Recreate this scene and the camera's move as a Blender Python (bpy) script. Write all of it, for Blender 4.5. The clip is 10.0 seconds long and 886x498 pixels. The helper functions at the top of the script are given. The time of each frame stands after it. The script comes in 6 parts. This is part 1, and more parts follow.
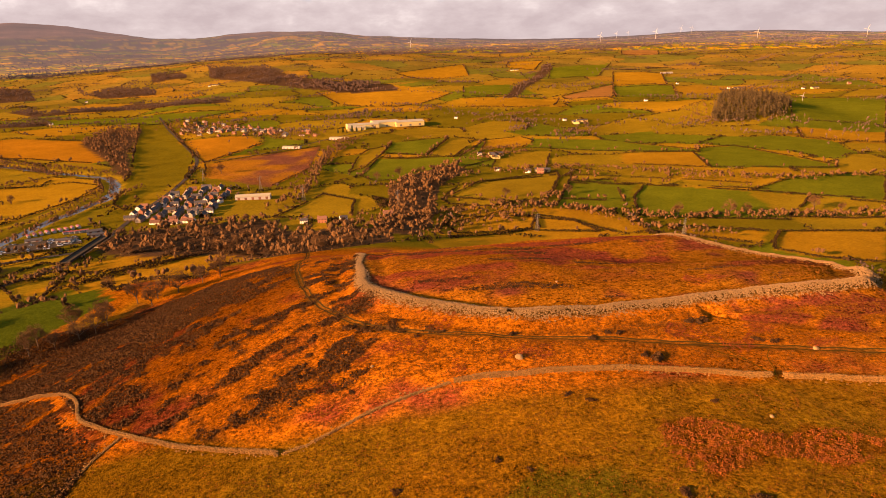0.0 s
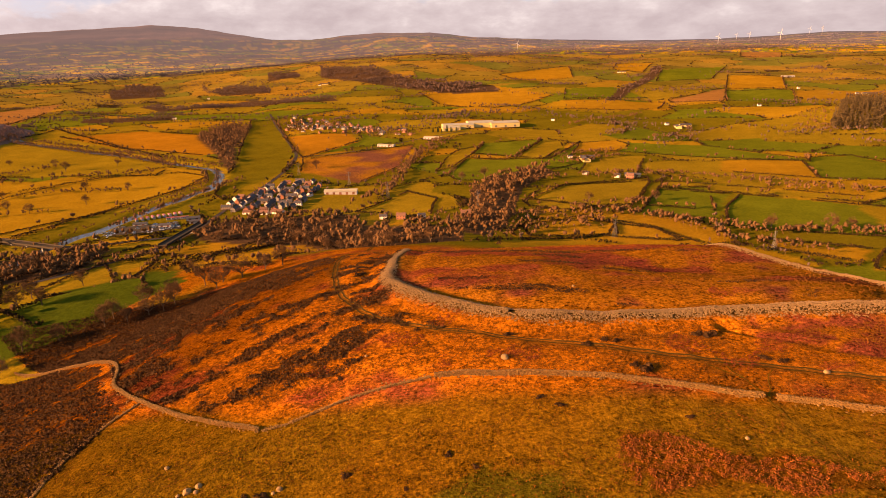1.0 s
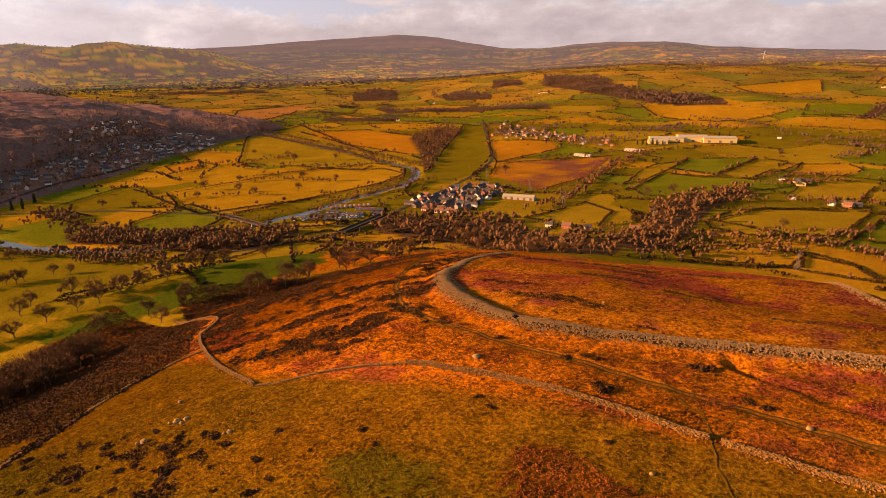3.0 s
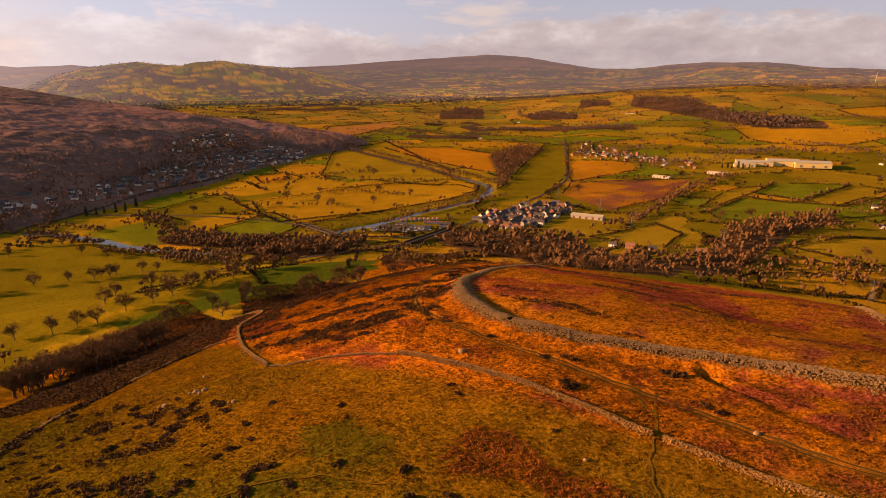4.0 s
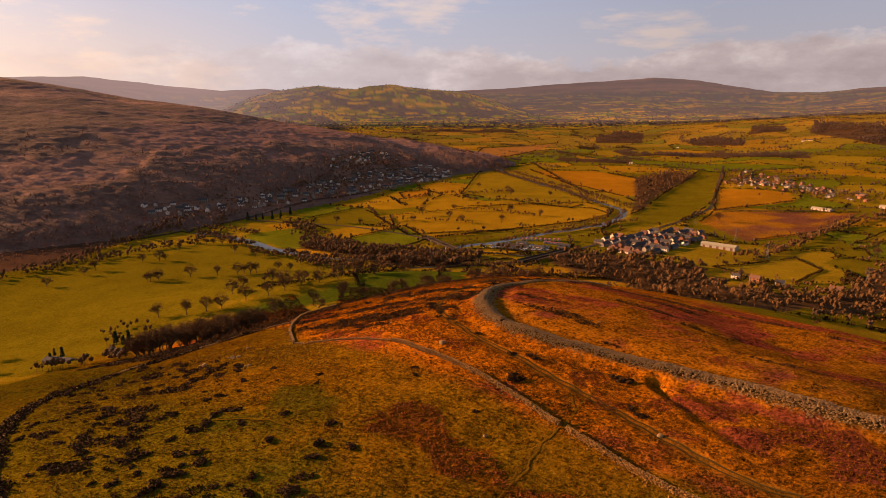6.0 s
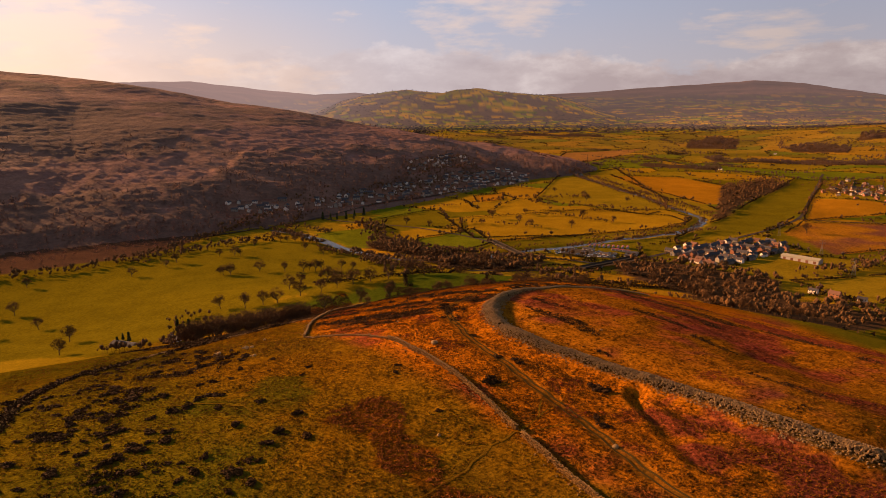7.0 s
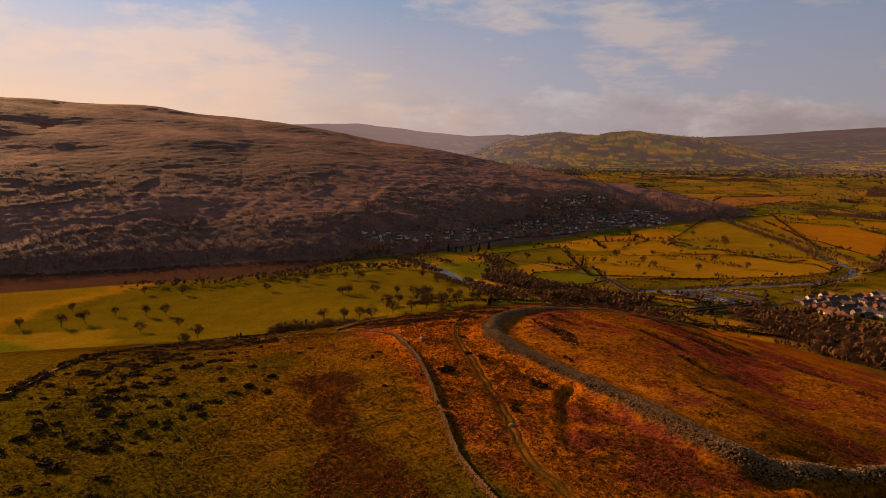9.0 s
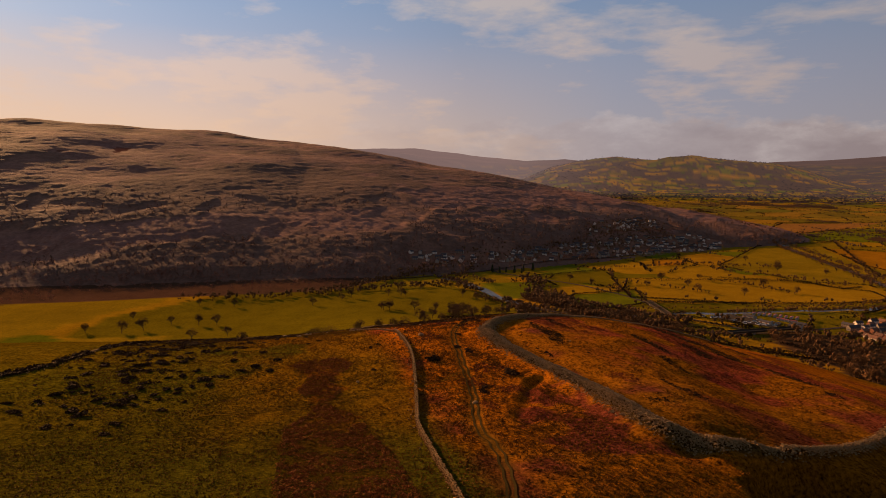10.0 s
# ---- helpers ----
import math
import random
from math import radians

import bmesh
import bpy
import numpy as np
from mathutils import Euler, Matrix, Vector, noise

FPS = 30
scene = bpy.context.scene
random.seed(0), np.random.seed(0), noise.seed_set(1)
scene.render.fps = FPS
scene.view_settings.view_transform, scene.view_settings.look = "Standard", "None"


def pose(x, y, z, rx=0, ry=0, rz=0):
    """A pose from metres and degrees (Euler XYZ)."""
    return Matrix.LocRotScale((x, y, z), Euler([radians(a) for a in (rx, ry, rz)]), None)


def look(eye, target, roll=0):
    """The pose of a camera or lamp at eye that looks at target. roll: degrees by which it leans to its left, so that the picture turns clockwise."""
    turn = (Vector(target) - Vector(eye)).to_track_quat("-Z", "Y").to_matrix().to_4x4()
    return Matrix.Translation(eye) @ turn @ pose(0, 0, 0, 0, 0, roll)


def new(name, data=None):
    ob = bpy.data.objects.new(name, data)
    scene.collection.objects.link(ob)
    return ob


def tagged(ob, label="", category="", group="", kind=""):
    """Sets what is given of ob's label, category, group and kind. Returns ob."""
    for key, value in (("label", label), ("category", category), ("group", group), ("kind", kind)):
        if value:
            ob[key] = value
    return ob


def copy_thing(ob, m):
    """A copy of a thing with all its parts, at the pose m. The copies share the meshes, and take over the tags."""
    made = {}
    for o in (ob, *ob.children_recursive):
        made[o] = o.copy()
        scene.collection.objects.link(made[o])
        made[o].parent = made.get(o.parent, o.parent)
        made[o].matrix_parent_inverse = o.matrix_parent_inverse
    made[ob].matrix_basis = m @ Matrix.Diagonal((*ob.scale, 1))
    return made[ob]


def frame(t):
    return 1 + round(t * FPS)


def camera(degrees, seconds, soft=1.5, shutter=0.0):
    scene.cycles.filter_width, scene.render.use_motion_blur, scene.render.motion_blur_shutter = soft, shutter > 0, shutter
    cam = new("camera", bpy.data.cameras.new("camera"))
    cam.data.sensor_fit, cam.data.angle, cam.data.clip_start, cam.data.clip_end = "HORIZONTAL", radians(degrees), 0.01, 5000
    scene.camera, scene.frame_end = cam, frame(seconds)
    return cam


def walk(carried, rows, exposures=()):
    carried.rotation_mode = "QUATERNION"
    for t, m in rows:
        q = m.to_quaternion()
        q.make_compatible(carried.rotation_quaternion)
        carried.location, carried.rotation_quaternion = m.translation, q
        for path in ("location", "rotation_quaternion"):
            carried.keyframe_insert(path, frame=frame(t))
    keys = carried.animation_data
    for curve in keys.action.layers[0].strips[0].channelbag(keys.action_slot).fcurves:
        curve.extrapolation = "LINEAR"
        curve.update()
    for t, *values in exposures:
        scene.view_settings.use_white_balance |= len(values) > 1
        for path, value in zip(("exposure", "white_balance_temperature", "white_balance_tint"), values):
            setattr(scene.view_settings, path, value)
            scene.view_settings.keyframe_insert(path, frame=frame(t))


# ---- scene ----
cam = camera(68.4, 10.0, soft=0.5)
METRES, EYE, TILT, LEAN, TURN = 300.0, 179.7, 0.0, 0.0, 0.0
ROWS = [
    (0.0, 0.0, 0.0, 0.0, -0.46, -17.99, 1.41),
    (0.5, 0.0488, -0.0029, -0.0024, 4.36, -17.79, 1.43),
    (1.0, 0.0948, -0.0012, -0.0041, 8.88, -17.66, 1.39),
    (1.5, 0.145, 0.0048, -0.0054, 13.94, -17.55, 1.36),
    (2.0, 0.1946, 0.0157, -0.0067, 19.0, -17.4, 1.3),
    (2.5, 0.2434, 0.0297, -0.0079, 24.07, -17.18, 1.23),
    (4.0, 0.3911, 0.0371, -0.0123, 36.58, -14.81, 0.72),
    (4.5, 0.4424, 0.0342, -0.0138, 39.97, -13.83, 0.59),
    (5.0, 0.4909, 0.044, -0.0149, 43.57, -13.2, 0.53),
    (5.5, 0.5315, 0.067, -0.0155, 47.18, -12.89, 0.52),
    (7.0, 0.6289, 0.1717, -0.0173, 58.65, -12.35, 0.46),
    (7.5, 0.6616, 0.2102, -0.0189, 62.61, -11.9, 0.35),
    (8.0, 0.6989, 0.245, -0.023, 66.33, -11.08, 0.16),
    (8.5, 0.7411, 0.2736, -0.0311, 69.58, -9.92, 0.03),
    (9.0, 0.7865, 0.2998, -0.0394, 72.48, -8.71, -0.1),
    (9.5, 0.8319, 0.3252, -0.0471, 75.1, -7.6, -0.19),
    (10.0, 0.8784, 0.352, -0.055, 77.56, -6.56, -0.29),
]
EXPOSURES = [(0.0, 2.48), (2.5, 2.34), (5.5, 1.87), (7.5, 1.68), (10.0, 1.06)]
walk(cam, [(t, pose(0, 0, EYE, TILT, LEAN, TURN) @ pose(METRES * x, METRES * y, METRES * z, 90 + pitch, roll, yaw)) for t, x, y, z, yaw, pitch, roll in ROWS],
     EXPOSURES)

# ---- sky, clouds and sun ----
SUN_YAW, SUN_UP = 119.0, 15.5
world = bpy.data.worlds.new("sky")
scene.world = world
world.use_nodes = True
wt = world.node_tree
wt.nodes.clear()


def wnode(kind, **values):
    n = wt.nodes.new(kind)
    for key, value in values.items():
        if key in n.inputs:
            n.inputs[key].default_value = value
    return n


def wmath(op, a, b=None):
    n = wt.nodes.new("ShaderNodeMath")
    n.operation = op
    for i, v in enumerate((a, b)):
        if v is None:
            continue
        if isinstance(v, (int, float)):
            n.inputs[i].default_value = v
        else:
            wt.links.new(v, n.inputs[i])
    return n.outputs[0]


def wramp(value, stops):
    n = wt.nodes.new("ShaderNodeValToRGB")
    el = n.color_ramp.elements
    while len(el) < len(stops):
        el.new(0.5)
    for e, (p, c) in zip(el, stops):
        e.position, e.color = p, (*c, 1) if len(c) == 3 else c
    wt.links.new(value, n.inputs[0])
    return n.outputs[0]


def wmix(f, a, b):
    n = wt.nodes.new("ShaderNodeMix")
    n.data_type = "RGBA"
    for i, v in ((0, f), (6, a), (7, b)):
        if isinstance(v, (int, float)):
            n.inputs[i].default_value = v
        elif isinstance(v, tuple):
            n.inputs[i].default_value = (*v, 1)
        else:
            wt.links.new(v, n.inputs[i])
    return n.outputs[2]


sky = wt.nodes.new("ShaderNodeTexSky")
sky.sky_type, sky.sun_disc = "NISHITA", False
sky.sun_elevation, sky.sun_rotation = radians(SUN_UP), radians(-SUN_YAW)
sky.air_density, sky.dust_density, sky.ozone_density = 1.0, 1.0, 3.0
coords = wt.nodes.new("ShaderNodeTexCoord")
parts = wt.nodes.new("ShaderNodeSeparateXYZ")
wt.links.new(coords.outputs["Generated"], parts.inputs[0])
up = parts.outputs[2]


def wnoise(sx, sy, sz, scale, detail, rough, off=0.0):
    m = wt.nodes.new("ShaderNodeMapping")
    m.inputs["Scale"].default_value, m.inputs["Location"].default_value = (sx, sy, sz), (off, off * 0.7, off * 0.3)
    wt.links.new(coords.outputs["Generated"], m.inputs[0])
    n = wnode("ShaderNodeTexNoise", Scale=scale, Detail=detail, Roughness=rough)
    wt.links.new(m.outputs[0], n.inputs["Vector"])
    return n.outputs["Fac"]


# blue sky, wisps of high cloud, a warm glow low on the sun's side, and a bank of low cloud over the far hills
sunside = wmath("ADD", wmath("MULTIPLY", parts.outputs[0], -math.sin(radians(SUN_YAW))), wmath("MULTIPLY", parts.outputs[1], math.cos(radians(SUN_YAW))))
dim = wnode("ShaderNodeVectorMath")
dim.operation = "SCALE"
wt.links.new(sky.outputs[0], dim.inputs[0])
dim.inputs["Scale"].default_value = 0.05
clear = wmix(0.66, dim.outputs[0], (0.30, 0.58, 1.04))
wisp = wmath("ADD", wmath("MULTIPLY", wnoise(1.0, 1.7, 4.5, 1.9, 6, 0.55, 7.0), 0.72), wmath("MULTIPLY", wnoise(1.0, 2.4, 9.0, 5.0, 6, 0.6, 2.0), 0.28))
wisp_mask = wramp(wisp, [(0.45, (0.04, 0.04, 0.04)), (0.60, (0.92, 0.92, 0.92))])
low = wramp(up, [(0.05, (0.92, 0.92, 0.92)), (0.16, (0.6, 0.6, 0.6)), (0.3, (0.12, 0.12, 0.12))])
veil = wmath("MAXIMUM", wisp_mask, wmath("MULTIPLY", low, 0.7))
wisp_colour = wramp(up, [(0.03, (0.94, 0.72, 0.63)), (0.14, (0.95, 0.76, 0.71)), (0.3, (0.90, 0.82, 0.81))])
c1 = wmix(veil, clear, wisp_colour)
warm = wmath("MULTIPLY", wramp(up, [(0.03, (1, 1, 1)), (0.20, (0, 0, 0))]), wramp(sunside, [(0.55, (0, 0, 0)), (0.98, (0.9, 0.9, 0.9))]))
c1 = wmix(warm, c1, (1.25, 0.78, 0.46))
billow = wmath("ADD", wmath("MULTIPLY", wnoise(1, 1, 1.6, 3.2, 3, 0.5, 4.0), 0.55), wmath("MULTIPLY", wnoise(1, 1, 2.2, 13.0, 7, 0.6), 0.45))
top = wmath("ADD", wmath("MULTIPLY", billow, 0.17), -0.010)
bank_mask = wramp(wmath("MULTIPLY", wmath("SUBTRACT", top, up), 60.0), [(0.0, (0, 0, 0)), (0.7, (1, 1, 1))])
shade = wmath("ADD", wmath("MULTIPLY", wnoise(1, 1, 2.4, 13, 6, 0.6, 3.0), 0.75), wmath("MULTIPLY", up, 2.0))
bank_colour = wramp(shade, [(0.34, (0.62, 0.48, 0.48)), (0.50, (0.76, 0.61, 0.60)), (0.66, (1.04, 0.87, 0.83))])
away = wramp(sunside, [(0.25, (1, 1, 1)), (0.92, (0.05, 0.05, 0.05))])
c2 = wmix(wmath("MULTIPLY", wmath("MULTIPLY", bank_mask, away), 0.95), c1, bank_colour)
glow = wramp(wmath("MULTIPLY", wmath("ADD", sunside, 1.0), 0.5), [(0.22, (0.52, 0.52, 0.52)), (0.5, (0.52, 0.52, 0.52)), (0.86, (0.74, 0.74, 0.74)), (0.97, (0.97, 0.97, 0.97))])
lit = wmix(1.0, c2, glow)
wt.nodes[-1].blend_type = "MULTIPLY"
zenith = wramp(up, [(0.28, (1.0, 1.0, 1.0)), (0.5, (0.85, 0.85, 0.85)), (1.0, (0.6, 0.6, 0.6))])
whole = wmix(1.0, lit, zenith)
wt.nodes[-1].blend_type = "MULTIPLY"
back = wnode("ShaderNodeBackground", Strength=0.36)
wt.links.new(whole, back.inputs[0])
wt.links.new(back.outputs[0], wnode("ShaderNodeOutputWorld").inputs[0])

sun = new("sun", bpy.data.lights.new("sun", "SUN"))
sun.data.energy, sun.data.angle, sun.data.color = 5.0, radians(0.6), (1.0, 0.50, 0.205)
sun.matrix_world = look((0, 0, 900), (900 * math.sin(radians(SUN_YAW)), -900 * math.cos(radians(SUN_YAW)), 900 - 900 * math.tan(radians(SUN_UP))))

# ---- materials ----
def surface(name, colour, rough=0.9, vary=0.25, scale=0.5, fine=None, bump=0.0, attribute="", island=0.0, object_random=0.0, metal=0.0, spec=0.2, tuft=False):
    """A procedural material: a base colour (or the named attribute), broad and fine variation, and relief."""
    m = bpy.data.materials.new(name)
    m.use_nodes = True
    nt = m.node_tree
    b = nt.nodes["Principled BSDF"]
    b.inputs["Roughness"].default_value, b.inputs["Metallic"].default_value = rough, metal
    b.inputs["Specular IOR Level"].default_value = spec

    def math_(op, a, c, clamp=False):
        n = nt.nodes.new("ShaderNodeMath")
        n.operation, n.use_clamp = op, clamp
        for i, v in enumerate((a, c)):
            if isinstance(v, (int, float)):
                n.inputs[i].default_value = v
            else:
                nt.links.new(v, n.inputs[i])
        return n.outputs[0]

    geo = nt.nodes.new("ShaderNodeNewGeometry")
    if object_random:
        tc = nt.nodes.new("ShaderNodeTexCoord")
        where = tc.outputs["Object"]
    else:
        where = geo.outputs["Position"]

    def grain(s, detail=3.0, r=0.55):
        n = nt.nodes.new("ShaderNodeTexNoise")
        n.inputs["Scale"].default_value, n.inputs["Detail"].default_value, n.inputs["Roughness"].default_value = s, detail, r
        nt.links.new(where, n.inputs["Vector"])
        return n.outputs["Fac"]

    if attribute:
        a = nt.nodes.new("ShaderNodeAttribute")
        a.attribute_name = attribute
        base = a.outputs["Color"]
    else:
        c = nt.nodes.new("ShaderNodeRGB")
        c.outputs[0].default_value = (*colour, 1)
        base = c.outputs[0]
    g1, g2 = grain(scale), grain(fine or scale * 7.3, 4.0, 0.65)
    f = math_("ADD", math_("MULTIPLY", math_("SUBTRACT", g1, 0.5), 2.4 * vary), 1.0)
    f = math_("ADD", f, math_("MULTIPLY", math_("SUBTRACT", g2, 0.5), 2.8 * vary))
    if tuft:
        t = nt.nodes.new("ShaderNodeAttribute")
        t.attribute_name = "tuft"
        g3 = grain(1.1, 5.0, 0.7)
        g4 = grain(0.33, 3.0, 0.6)
        f = math_("ADD", f, math_("MULTIPLY", math_("MULTIPLY", math_("SUBTRACT", g3, 0.5), 7.0), t.outputs["Fac"]))
        f = math_("ADD", f, math_("MULTIPLY", math_("MULTIPLY", math_("SUBTRACT", g4, 0.5), 3.2), t.outputs["Fac"]))
    if island:
        f = math_("ADD", f, math_("MULTIPLY", math_("SUBTRACT", geo.outputs["Random Per Island"], 0.5), island))
    if object_random:
        oi = nt.nodes.new("ShaderNodeObjectInfo")
        f = math_("ADD", f, math_("MULTIPLY", math_("SUBTRACT", oi.outputs["Random"], 0.5), object_random))
    f = math_("MAXIMUM", f, 0.12)
    s = nt.nodes.new("ShaderNodeVectorMath")
    s.operation = "SCALE"
    nt.links.new(base, s.inputs[0])
    nt.links.new(f, s.inputs["Scale"])
    nt.links.new(s.outputs[0], b.inputs["Base Color"])
    if bump:
        n = nt.nodes.new("ShaderNodeBump")
        n.inputs["Strength"].default_value, n.inputs["Distance"].default_value = 1.0, bump
        h = g3 if tuft else g2
        if tuft:
            h = math_("MULTIPLY", g3, t.outputs["Fac"])
        nt.links.new(h, n.inputs["Height"])
        nt.links.new(n.outputs[0], b.inputs["Normal"])
    return m


GROUND = surface("ground_cover", (0.2, 0.15, 0.05), 0.95, 0.26, 0.035, 0.4, 2.6, attribute="cover", tuft=True, spec=0.0)
STONE = surface("weathered_stone", (0.165, 0.098, 0.036), 0.9, 0.25, 0.5, 4.0, 0.0, island=0.35)
WALL_STONE = surface("lichened_wall_stone", (0.160, 0.082, 0.018), 0.9, 0.25, 0.5, 4.0, island=0.45)
HEATHER = surface("heather", (0.044, 0.0205, 0.0066), 0.95, 0.3, 0.15, 2.0, island=0.6, spec=0.05)
GRASS = surface("dry_grass", (0.118, 0.041, 0.0032), 0.95, 0.2, 0.05, 1.0, island=0.2, spec=0.05)
BRACKEN = surface("dead_bracken", (0.125, 0.026, 0.009), 0.95, 0.25, 0.08, 1.5, island=0.2, spec=0.05)
FERN_ORANGE = surface("orange_bracken", (0.172, 0.050, 0.009), 0.95, 0.25, 0.08, 1.5, island=0.2, spec=0.05)
TWIG = surface("bare_twigs", (0.088, 0.045, 0.017), 0.95, 0.30, 0.10, 0.5, island=0.15, spec=0.05)
TREE_TWIG = surface("tree_twigs", (0.080, 0.041, 0.016), 0.95, 0.2, 0.3, 2.0, island=0.6, object_random=0.5, spec=0.05)
BARK = surface("bark", (0.0784, 0.0504, 0.028), 0.95, 0.3, 1.5, 9.0, object_random=0.3, spec=0.1)
HEDGE = surface("hedge_twigs", (0.027, 0.015, 0.005), 0.95, 0.3, 0.05, 0.6, island=0.35, spec=0.05)
CONIFER = surface("conifer_needles", (0.062, 0.042, 0.017), 0.95, 0.25, 0.02, 0.7, island=0.7, spec=0.1)
FAR_CONIFER = surface("far_conifers", (0.135, 0.073, 0.050), 0.95, 0.25, 0.02, 0.2, island=0.25, spec=0.05)
DISTANT_TWIG = surface("distant_bare_trees", (0.074, 0.045, 0.031), 0.95, 0.34, 0.03, 0.3, island=0.25, spec=0.05)
IVY = surface("evergreen_leaves", (0.04, 0.05, 0.015), 0.9, 0.25, 0.3, 2.0, island=0.7, spec=0.15)
CANOPY = surface("hillside_canopy", (0.2, 0.09, 0.06), 0.95, 0.42, 0.045, 0.16, 1.4, attribute="cover", spec=0.05)
FAR_WOOD = surface("far_woodland", (0.200, 0.086, 0.054), 0.95, 0.34, 0.02, 0.16, island=0.1, spec=0.05)
RENDER_WHITE = surface("white_render", (0.60, 0.50, 0.40), 0.85, 0.06, 0.6, 6.0, object_random=0.25)
# dark brown; on the terraces it stands in for shade on long walls
DARK_WALL = surface("dark_brown_wall", (0.17, 0.125, 0.09), 0.95, 0.12, 0.8, 8.0, object_random=0.3)
BRICK = surface("red_brick", (0.252, 0.105, 0.056), 0.9, 0.15, 0.8, 8.0, object_random=0.3)
PALE_STONE = surface("grey_stone_wall", (0.252, 0.216, 0.168), 0.9, 0.15, 0.8, 6.0, object_random=0.3)
SLATE = surface("slate_roof", (0.05, 0.045, 0.047), 0.8, 0.2, 0.7, 5.0, object_random=0.4, spec=0.1)
TILE = surface("brown_roof_tiles", (0.126, 0.06, 0.036), 0.8, 0.2, 0.7, 5.0, object_random=0.4)
GLASS = surface("dark_window_glass", (0.03, 0.035, 0.04), 0.1, 0.1, 0.5, spec=0.6, object_random=0.1)
DOOR_PAINT = surface("painted_door", (0.12, 0.05, 0.03), 0.6, 0.1, 1.0, object_random=0.5)
CREAM_CLAD = surface("cream_metal_cladding", (0.46, 0.35, 0.12), 0.6, 0.06, 0.1, 1.0, spec=0.4)
CREAM_ROOF = surface("pale_metal_roof", (0.27, 0.23, 0.14), 0.55, 0.06, 0.1, 1.0, spec=0.4)
ASPHALT = surface("asphalt", (0.05, 0.04, 0.032), 0.95, 0.15, 0.1, 2.0, spec=0.0)
CONCRETE = surface("concrete", (0.045, 0.036, 0.027), 0.95, 0.2, 0.3, 3.0, spec=0.0)
STEEL = surface("galvanised_steel", (0.14, 0.125, 0.11), 0.55, 0.1, 0.5, 4.0, metal=0.4, spec=0.5)
WHITE_METAL = surface("white_painted_metal", (0.28, 0.26, 0.235), 0.45, 0.04, 0.5, 3.0, spec=0.5)
RED_METAL = surface("red_painted_metal", (0.22, 0.04, 0.028), 0.5, 0.08, 0.5, 3.0, object_random=0.3, spec=0.5)
CAR_PAINT = surface("car_paint", (0.30, 0.31, 0.33), 0.3, 0.05, 0.5, 3.0, object_random=1.6, spec=0.6)
RUBBER = surface("tyre_rubber", (0.02, 0.02, 0.02), 0.9, 0.1, 1.0)
TRACK_EARTH = surface("track_earth", (0.042, 0.027, 0.007), 0.95, 0.3, 0.3, 2.0, spec=0.0)
WATER = surface("river_water", (0.035, 0.030, 0.022), 0.18, 0.3, 0.05, 0.35, 0.35, spec=0.36)


# ---- mesh helpers ----
def part(name, bm, material, parent=None, label=""):
    me = bpy.data.meshes.new(name)
    bm.to_mesh(me)
    bm.free()
    me.materials.append(material)
    ob = new(name, me)
    ob.parent = parent
    return tagged(ob, label)


def bulk(name, verts, faces, material, parent=None, smooth_faces=False):
    """A mesh object from numpy arrays: verts (n, 3), faces (m, 3 or 4)."""
    verts, faces = np.asarray(verts, np.float32), np.asarray(faces, np.int32)
    me = bpy.data.meshes.new(name)
    k = faces.shape[1]
    me.vertices.add(len(verts))
    me.vertices.foreach_set("co", verts.ravel())
    me.loops.add(faces.size)
    me.loops.foreach_set("vertex_index", faces.ravel())
    me.polygons.add(len(faces))
    me.polygons.foreach_set("loop_start", np.arange(0, faces.size, k, dtype=np.int32))
    me.polygons.foreach_set("use_smooth", np.full(len(faces), smooth_faces))
    me.update(calc_edges=True)
    me.materials.append(material)
    ob = new(name, me)
    ob.parent = parent
    return ob


def box(bm, x0, y0, z0, x1, y1, z1):
    v = [bm.verts.new(p) for p in ((x0, y0, z0), (x1, y0, z0), (x1, y1, z0), (x0, y1, z0), (x0, y0, z1), (x1, y0, z1), (x1, y1, z1), (x0, y1, z1))]
    for f in ((0, 3, 2, 1), (4, 5, 6, 7), (0, 1, 5, 4), (1, 2, 6, 5), (2, 3, 7, 6), (3, 0, 4, 7)):
        bm.faces.new([v[i] for i in f])


def boxes(name, sizes, material, parent=None, label=""):
    bm = bmesh.new()
    for s in sizes:
        box(bm, *s)
    return part(name, bm, material, parent, label)


def rod(bm, a, b, ra, rb, sides=6):
    """A tapered rod from a to b."""
    a, b = Vector(a), Vector(b)
    d = (b - a).normalized()
    u = d.orthogonal().normalized()
    w = d.cross(u)
    ring = []
    for p, r in ((a, ra), (b, rb)):
        ring.append([bm.verts.new(p + r * (math.cos(6.2832 * k / sides) * u + math.sin(6.2832 * k / sides) * w)) for k in range(sides)])
    for k in range(sides):
        bm.faces.new((ring[0][k], ring[0][(k + 1) % sides], ring[1][(k + 1) % sides], ring[1][k]))
    bm.faces.new(ring[0][::-1])
    bm.faces.new(ring[1])


